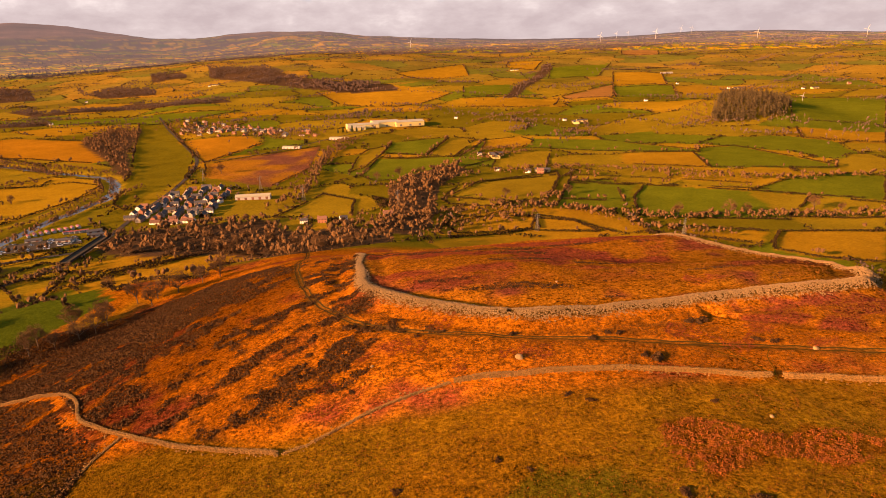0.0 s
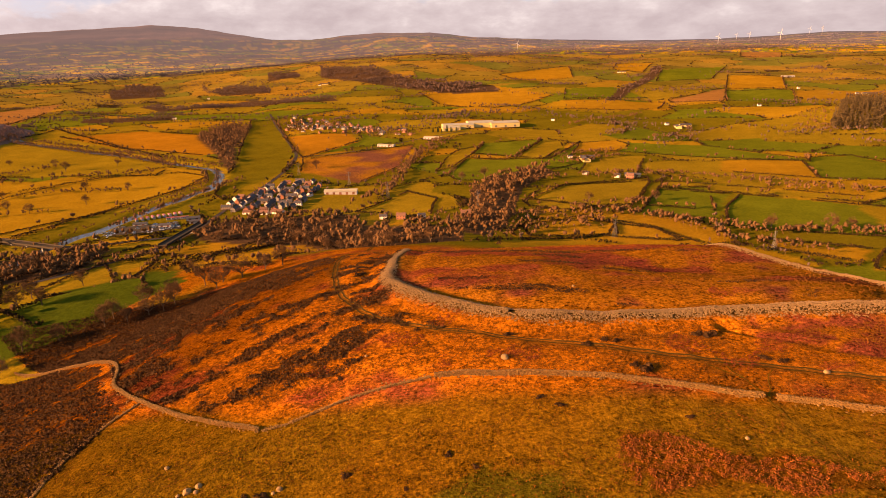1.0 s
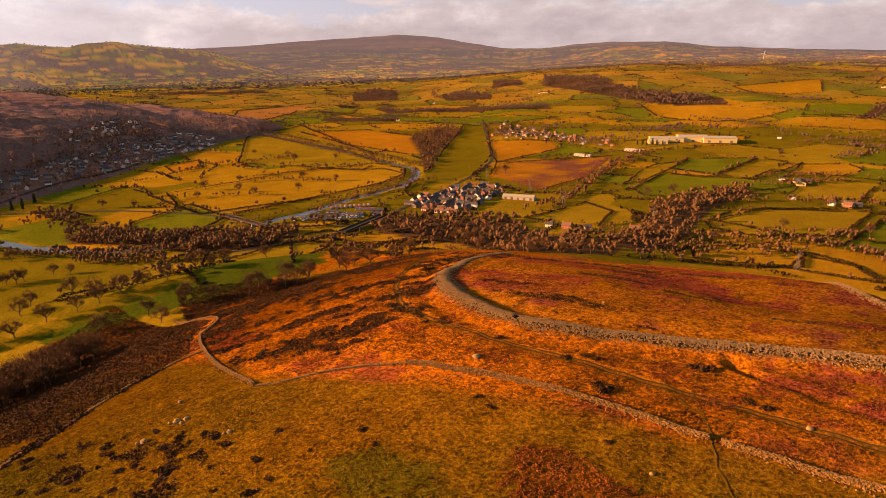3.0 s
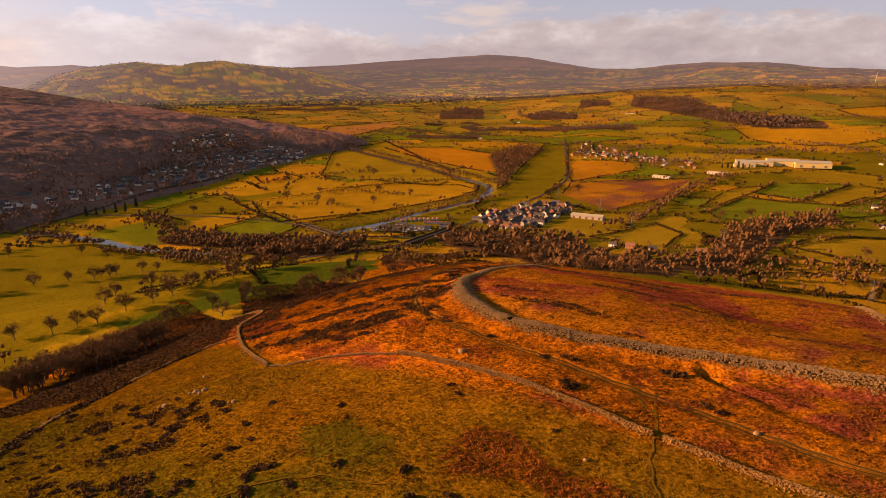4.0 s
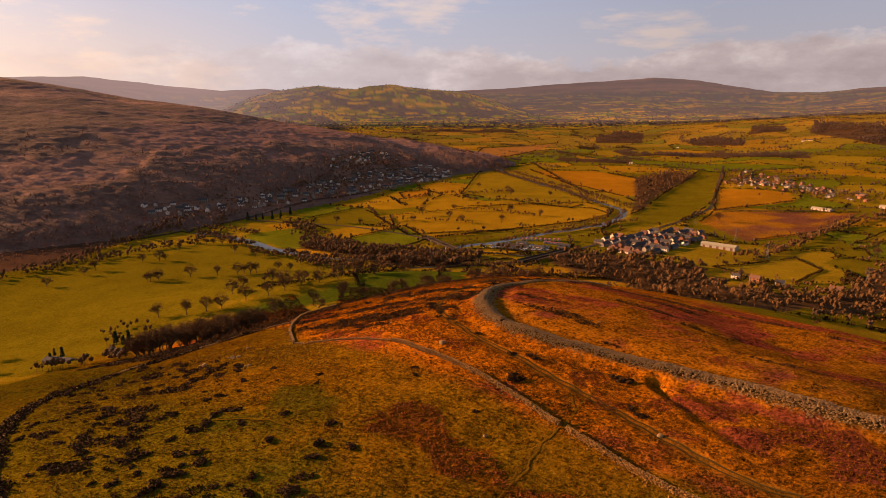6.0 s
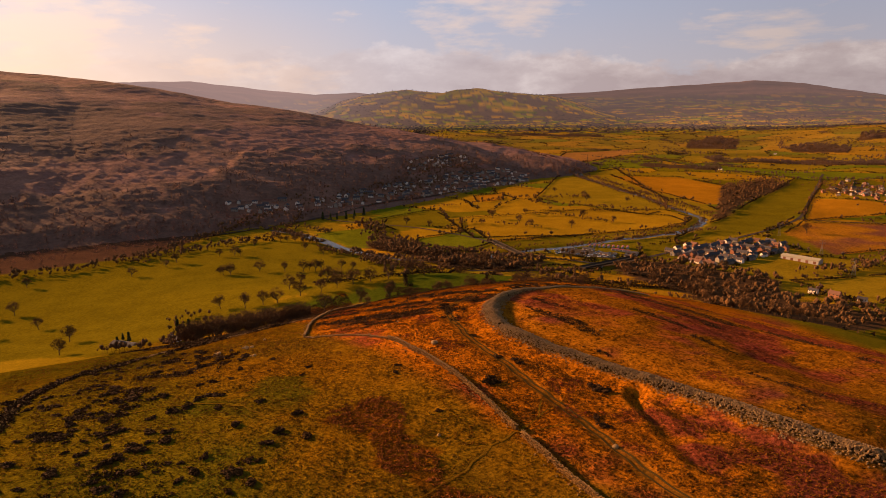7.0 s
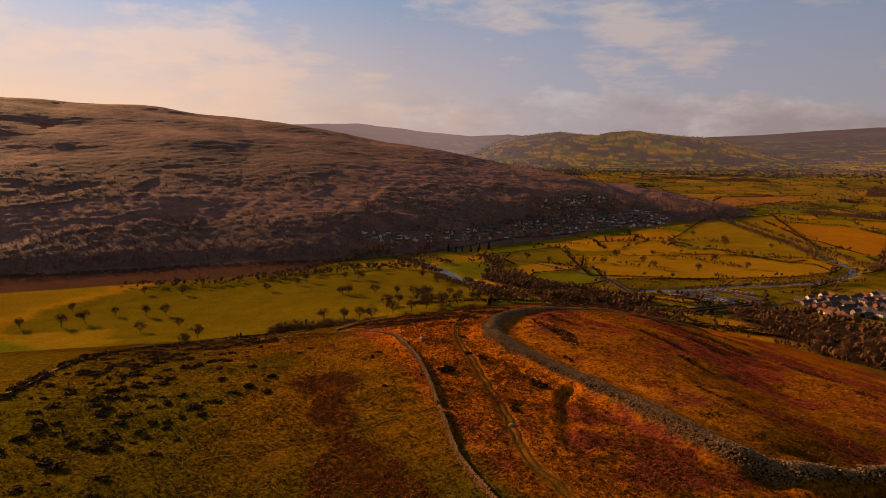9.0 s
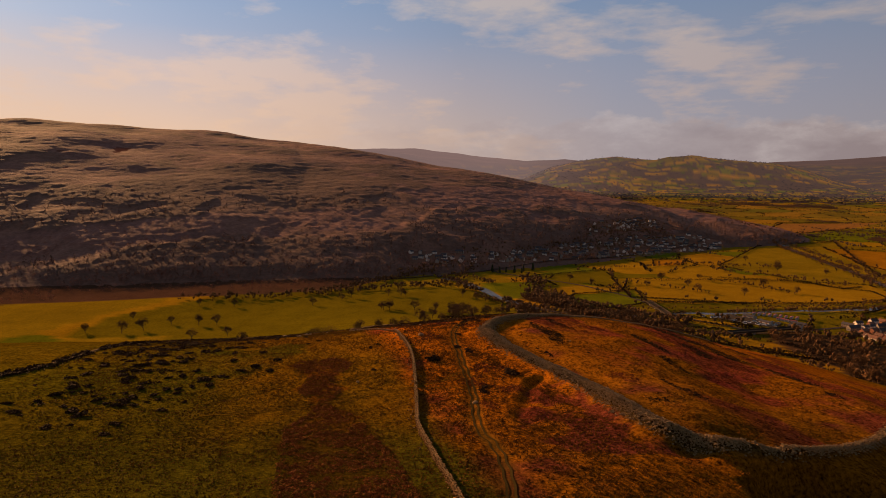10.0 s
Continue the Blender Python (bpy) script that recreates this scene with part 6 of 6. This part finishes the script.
def villages():
    rng = np.random.RandomState(61)
    white = house(11, 7, 5.0, 2.6, RENDER_WHITE, SLATE)
    brick = house(10, 7, 4.8, 2.5, BRICK, TILE)
    stone = house(13, 7, 5.4, 2.8, PALE_STONE, SLATE, 2, 2)
    low = house(14, 8, 2.7, 2.3, RENDER_WHITE, TILE, 1, 1, 4)
    # shade is put into the long walls' colour; the gables stay white
    terrace = house(17, 7.5, 4.9, 2.8, DARK_WALL, SLATE, 2, 2, 5, RENDER_WHITE)
    # the estate: rows of houses that run up the valley
    for n, (x, y0, y1) in enumerate([(-356, 716, 790), (-341, 712, 845), (-324, 708, 880), (-306, 706, 905), (-288, 710, 895), (-271, 720, 860)]):
        y = y0 + rng.uniform(0, 8)
        while y < y1:
            u = rng.uniform()
            p, lab = (terrace, "terrace with shade-dark long walls, white gables and slate roof") if u < 0.42 else (brick, "red-brick house with a tiled roof on an estate") if u < 0.62 else (white, "white rendered estate house with slate roof") if u < 0.84 else (stone, "grey stone house with slate roof on an estate")
            settle(p, [(x - (y - 715) * 0.10 + rng.normal(0, 2.0), y, (95 if rng.uniform() < 0.8 else 5) + rng.normal(0, 6))], lab, "house", "estate houses", rng, 0.72, 0.95)
            y += rng.uniform(15, 19) if p is terrace else rng.uniform(11, 15)
    settle(low, [(-318, 702, 5), (-300, 700, 3), (-283, 703, -4)], "low white bungalow at the estate's edge", "house", "estate houses", rng)
    # the village at the foot of the wooded hill
    main, upper = VILLAGE, VILLAGE_UP
    for poly, count in ((main, 330), (upper, 55)):
        x, y = spots(rng, poly, count)
        taken = []
        for a, b in zip(x, y):
            if any((a - c) ** 2 + (b - d) ** 2 < 120 for c, d in taken):
                continue
            taken.append((a, b))
            u = rng.uniform()
            p, lab = (white, "white rendered village house with slate roof") if u < 0.42 else (stone, "grey stone village house with slate roof") if u < 0.72 else (terrace, "village terrace with shade-dark long walls and white gables") if u < 0.84 else (low, "low white village bungalow") if u < 0.92 else (brick, "red-brick village house with tiled roof")
            settle(p, [(a, b, rng.choice([62, 66, -28, -24, 70]) + rng.normal(0, 9))], lab, "house", "village houses", rng, 0.75, 1.0)
    # the hamlet beside the works
    x, y = spots(rng, [(-574, 1455), (-669, 1740), (-600, 1720), (-464, 1581), (-271, 1440), (-240, 1380), (-351, 1390), (-487, 1380)], 110)
    taken = []
    for a, b in zip(x, y):
        if any((a - c) ** 2 + (b - d) ** 2 < 200 for c, d in taken):
            continue
        taken.append((a, b))
        u = rng.uniform()
        p, lab = (stone, "grey stone hamlet house with slate roof") if u < 0.45 else (brick, "red-brick hamlet house with tiled roof") if u < 0.85 else (low, "long low white hamlet bungalow")
        settle(p, [(a, b, rng.choice([-20, -15, 70]) + rng.normal(0, 8))], lab, "house", "hamlet houses", rng, 0.65, 0.9)
    # farms and cottages
    for a, b, turn in ((66, 1097, 10), (128, 945, -15), (-150, 683, 8), (-108, 690, 20), (293, 1543, 10), (84, 962, 0), (939, 2164, 0), (-57, 1552, 15), (313, 2890, 0), (40, 1622, 0), (-258, 112, 30), (1120, 2050, 5), (-900, 2640, 0), (-1240, 2350, 10), (-1010, 1720, 0), (560, 1800, 0), (820, 2300, 10)):
        settle(white, [(a, b, turn)], "white farmhouse with slate roof among fields", "house", "farmhouses", rng, 0.7, 0.85)
    for a, b, turn in ((-130, 684, 5), (145, 938, -10), (1290, 2100, 4), (-60, 700, 10)):
        settle(brick, [(a, b, turn)], "red-brick roadside house among fields", "house", "farmhouses", rng)
    drop([white, brick, stone, low, terrace])
    lodge = barn(20, 8, 2.4, 1.6, DARK_WALL, SLATE, 2)
    settle(lodge, [(-286, 84, 38)], "low dark-roofed stone outbuilding beside a cottage", "barn", "farm barns", rng)
    drop([lodge])
    shed = barn(24, 11, 4.2, 2.2, CREAM_CLAD, SLATE)
    white_shed = barn(44, 13, 4.5, 2.0, WHITE_METAL, CREAM_ROOF, 5)
    settle(white_shed, [(-281, 1236, -12), (-242, 820, 8), (895, 2640, 3), (-205, 1330, -10)], "long white shed with a pale metal roof", "shed", "sheds", rng, 0.75, 1.05)
    settle(shed, [(93, 1090, 12), (328, 1520, 5), (150, 950, -12), (1150, 2040, 8), (960, 2150, 4), (90, 1075, 100), (330, 2885, 0), (-880, 2650, 0), (310, 1500, 90)], "cream farm barn with a dark roof", "barn", "farm barns", rng)
    drop([shed, white_shed])


def factory():
    top = new("factory")
    at = pose(-125, 1500, level(-125, 1500), 0, 0, 16)
    for n, (x, y, l, w, h) in enumerate(((-50, 10, 70, 40, 8), (5, 25, 60, 46, 10), (58, 14, 66, 44, 9), (-70, -22, 40, 22, 6))):
        bm = bmesh.new()
        gabled(bm, l, w, h, 2.4)
        bmesh.ops.translate(bm, verts=bm.verts, vec=(x, y, 0))
        part("wall", bm, CREAM_CLAD, top)
        bm = bmesh.new()
        roof_slabs(bm, l, w, h, 2.4, 0.4, 0.25)
        bmesh.ops.translate(bm, verts=bm.verts, vec=(x, y, 0))
        part("roof", bm, CREAM_ROOF, top)
        for k in range(3):
            u = x - l / 2 + l * (k + 0.5) / 3
            boxes("loading_door", [(u - 2.5, y - w / 2 - 0.1, 0, u + 2.5, y - w / 2 + 0.05, 4.5)], STEEL, top)
    top.matrix_world = at
    tagged(top, "cream metal-clad factory halls with pale roofs", "factory")


villages()
factory()

# ---- roads, bridges, yard ----
for name, line, width, lab in (("road", [(-760, 1800), (-727, 1733), (-560, 1400), (-447, 1178), (-410, 1100), (-382, 965), (-366, 860), (-362, 760), (-352, 690), (-344, 640), (-340, 562), (-360, 480), (-390, 430)], 5.5, "grey tarmac road curving past the estate"),
                               ("road", [(-800, 200), (-828, 361), (-850, 444), (-930, 600), (-955, 708), (-1060, 920), (-1169, 1103), (-1400, 1300)], 5.5, "grey tarmac road through the village"),
                               ("road", [(-410, 1100), (-330, 1150), (-240, 1330), (-150, 1440)], 4.5, "narrow grey lane to the works"),
                               ("road", [(-850, 444), (-700, 545), (-560, 570), (-443, 546), (-341, 600)], 5.5, "grey road that crosses the river"),
                               ("pavement", [(-437, 612), (-400, 624), (-372, 645)], 34.0, "worn grey yard beside the river")):
    tagged(ribbon(name, rounded(line), width, 0.3, ASPHALT if name == "road" else CONCRETE), lab, "road" if name == "road" else "yard", kind="structure")


def bridge(a, b, width, label, spans):
    top = new("bridge")
    a, b = Vector(a), Vector(b)
    n = (b - a).length
    boxes("deck", [(0, -width / 2, -0.9, n, width / 2, 0)], CONCRETE, top)
    for s in (-1, 1):
        boxes("parapet", [(0, s * width / 2 - 0.25, 0.004, n, s * width / 2 + 0.25, 1.2)], CONCRETE, top)
    for k in range(1, spans):
        x = n * k / spans
        boxes("pier", [(x - 0.9, -width / 2 + 0.6, -7, x + 0.9, width / 2 - 0.6, -0.9)], PALE_STONE, top)
    z = max(level(a.x, a.y), level(b.x, b.y)) + 2.2
    top.matrix_world = pose(a.x, a.y, z, 0, 0, math.degrees(math.atan2(b.y - a.y, b.x - a.x)))
    tagged(top, label, "bridge")


bridge((-530, 566), (-443, 546), 8, "pale stone road bridge over the river", 4)
bridge((-340, 556), (-343, 640), 9, "grey concrete road bridge by the wood", 3)


def caravan():
    top = new("caravan")
    bm = bmesh.new()
    box(bm, -4.5, -1.6, 0.5, 4.5, 1.6, 2.9)
    bmesh.ops.bevel(bm, geom=[e for e in bm.edges], offset=0.2, segments=1, affect="EDGES")
    part("body", bm, WHITE_METAL, top)
    bm = bmesh.new()
    roof_slabs(bm, 9, 3.2, 2.9, 0.45, 0.1, 0.1)
    part("roof", bm, RED_METAL, top)
    for x in (-3, -1, 1.2, 3):
        boxes("window", [(x - 0.5, -1.64, 1.5, x + 0.5, -1.56, 2.3)], GLASS, top)
    boxes("chassis", [(-4.2, -1.2, -0.2, 4.2, 1.2, 0.5)], STEEL, top)
    return top


def car(l=4.4, tall=1.45, paint=None):
    top = new("car")
    bm = bmesh.new()
    box(bm, -l / 2, -0.88, 0.3, l / 2, 0.88, 0.85)
    bmesh.ops.bevel(bm, geom=[e for e in bm.edges], offset=0.14, segments=1, affect="EDGES")
    part("body", bm, paint or CAR_PAINT, top)
    bm = bmesh.new()
    p = [bm.verts.new(q) for q in ((-l * 0.36, -0.8, 0.84), (l * 0.22, -0.8, 0.84), (l * 0.22, 0.8, 0.84), (-l * 0.36, 0.8, 0.84), (-l * 0.26, -0.66, tall), (l * 0.06, -0.66, tall), (l * 0.06, 0.66, tall), (-l * 0.26, 0.66, tall))]
    for f in BOX_FACES:
        bm.faces.new([p[i] for i in f])
    part("cabin", bm, GLASS, top)
    for x in (-l * 0.31, l * 0.31):
        for y in (-0.8, 0.8):
            bm = bmesh.new()
            rod(bm, (x, y - 0.1, 0.32), (x, y + 0.1, 0.32), 0.33, 0.33, 10)
            part("wheel", bm, RUBBER, top)
    return top


def yard():
    rng = np.random.RandomState(71)
    c = caravan()
    settle(c, [(-436 + k * 4.6, 660 + k * 3.9, -48 + rng.normal(0, 2)) for k in range(9)], "white static caravan with a red roof by the river", "caravan", "caravans by the river", rng, 0.9, 1.05)
    settle(c, [(-398 + k * 5, 667 + k * 1.5, 40 + rng.normal(0, 4)) for k in range(4)], "white static caravan with a red roof by the river", "caravan", "caravans by the river", rng, 0.9, 1.05)
    drop([c])
    for paint, n, lab in ((CAR_PAINT, 40, "grey parked car in the riverside yard"), (WHITE_METAL, 7, "white parked car in the riverside yard")):
        c = car(4.5, 1.6, paint)
        x, y = spots(rng, [(-447, 585), (-440, 630), (-415, 645), (-380, 655), (-365, 655), (-374, 625), (-400, 600)], n)
        settle(c, [(a, b, rng.choice([20, 110]) + rng.normal(0, 5)) for a, b in zip(x, y)], lab, "car", "parked cars", rng, 1.0, 1.25)
        drop([c])
    b = barn(18, 9, 3.6, 1.6, WHITE_METAL, SLATE, 2)
    settle(b, [(-418, 640, 20), (-385, 636, 15), (-370, 668, 30), (-360, 655, 25)], "white metal shed in the riverside yard", "shed", "sheds", rng, 0.7, 0.95)
    drop([b])


yard()


# ---- pylons and wind turbines ----
def pylon():
    top = new("pylon")
    h, w = 26.0, 2.6
    for sx in (-1, 1):
        for sy in (-1, 1):
            bm = bmesh.new()
            rod(bm, (sx * w, sy * w, -0.5), (sx * 0.5, sy * 0.5, h * 0.72), 0.11, 0.09, 4)
            rod(bm, (sx * 0.5, sy * 0.5, h * 0.72), (0, 0, h), 0.12, 0.08, 4)
            part("leg", bm, STEEL, top)
    for z in (0.74, 0.83, 0.92):
        bm = bmesh.new()
        rod(bm, (-4.2, 0, h * z), (4.2, 0, h * z), 0.14, 0.14, 4)
        rod(bm, (-4.2, 0, h * z), (0, 0, h * z + 1.3), 0.08, 0.08, 4)
        rod(bm, (4.2, 0, h * z), (0, 0, h * z + 1.3), 0.08, 0.08, 4)
        for x in (-4.1, 4.1):
            rod(bm, (x, 0, h * z), (x, 0, h * z - 1.2), 0.1, 0.1, 4)
        part("cross_arm", bm, STEEL, top)
    for k in range(6):
        q0, q1 = k / 6 * 0.72, (k + 1) / 6 * 0.72
        a, b = w - (w - 0.5) * q0 / 0.72, w - (w - 0.5) * q1 / 0.72
        bm = bmesh.new()
        for s in (-1, 1):
            rod(bm, (-a, s * a, h * q0), (b, s * b, h * q1), 0.07, 0.07, 3)
            rod(bm, (a, s * a, h * q0), (-b, s * b, h * q1), 0.07, 0.07, 3)
            rod(bm, (s * a, -a, h * q0), (s * b, b, h * q1), 0.07, 0.07, 3)
            rod(bm, (s * a, a, h * q0), (s * b, -b, h * q1), 0.07, 0.07, 3)
        part("bracing", bm, STEEL, top)
    return top


def turbine(tall=85.0):
    top = new("wind_turbine")
    bm = bmesh.new()
    rod(bm, (0, 0, -3), (0, 0, tall), tall * 0.024, tall * 0.014, 10)
    part("tower", bm, WHITE_METAL, top)
    boxes("nacelle", [(-1.8, -3, tall - 1.6, 1.8, 5, tall + 2.0)], WHITE_METAL, top)
    bm = bmesh.new()
    rod(bm, (0, -5.2, tall + 0.2), (0, -3, tall + 0.2), 0.8, 1.7, 10)
    part("hub", bm, WHITE_METAL, top)
    for k in range(3):
        a = radians(20 + 120 * k)
        u, v = math.sin(a), math.cos(a)
        bm = bmesh.new()
        c, root, tip = Vector((0, -4.2, tall + 0.2)), 2.0, tall * 0.5
        p = []
        for q, wd in ((root, 1.3), (tall * 0.12, 2.6), (tip, 0.7)):
            m = c + Vector((u * q, 0, v * q))
            side = Vector((v, 0, -u)) * wd
            p.append([bm.verts.new(m + side + Vector((0, 0.4, 0))), bm.verts.new(m - side * 0.5 + Vector((0, 0.4, 0))), bm.verts.new(m - side * 0.5 - Vector((0, 0.4, 0))), bm.verts.new(m + side - Vector((0, 0.4, 0)))])
        for i in range(2):
            for j in range(4):
                bm.faces.new((p[i][j], p[i][(j + 1) % 4], p[i + 1][(j + 1) % 4], p[i + 1][j]))
        bm.faces.new(p[0][::-1])
        bm.faces.new(p[2])
        part("blade", bm, WHITE_METAL, top)
    return top


def masts():
    rng = np.random.RandomState(81)
    p = pylon()
    settle(p, [(96, 633, 40), (-349, 946, 30), (-245, 868, 35), (-175, 807, 35), (-52, 757, 40), (234, 604, 45)], "grey steel lattice pylon in a field", "pylon", "pylons", rng, 0.72, 0.8)
    drop([p])
    t = turbine()
    for yaw, r in ((-13.3, 5600), (-17.6, 5800), (-25.0, 5600), (-32.1, 5500), (-14.5, 8200), (-15.4, 8300), (-19.4, 8300), (-20.2, 8300), (2.4, 5600)):
        x, y = np.array([-r * math.sin(radians(yaw))]), np.array([r * math.cos(radians(yaw))])
        p = deep(x, y, height(x, y))[0]
        m = pose(*p, 0, 0, yaw + rng.uniform(-15, 15)) @ Matrix.Scale(rng.uniform(0.62, 0.8) * 3900 / r, 4)
        ob = copy_thing(t, m)
        ob.matrix_basis = m
        tagged(ob, "white wind turbine on the far upland", "wind turbine", "wind turbines")
    s = [(-2000 * math.sin(radians(a)), 2000 * math.cos(radians(a)), a) for a in (-25.8, -28.7)]
    settle(t, s, "small white wind turbine behind the plantation", "wind turbine", "wind turbines", rng, 0.16, 0.19)
    drop([t])


masts()
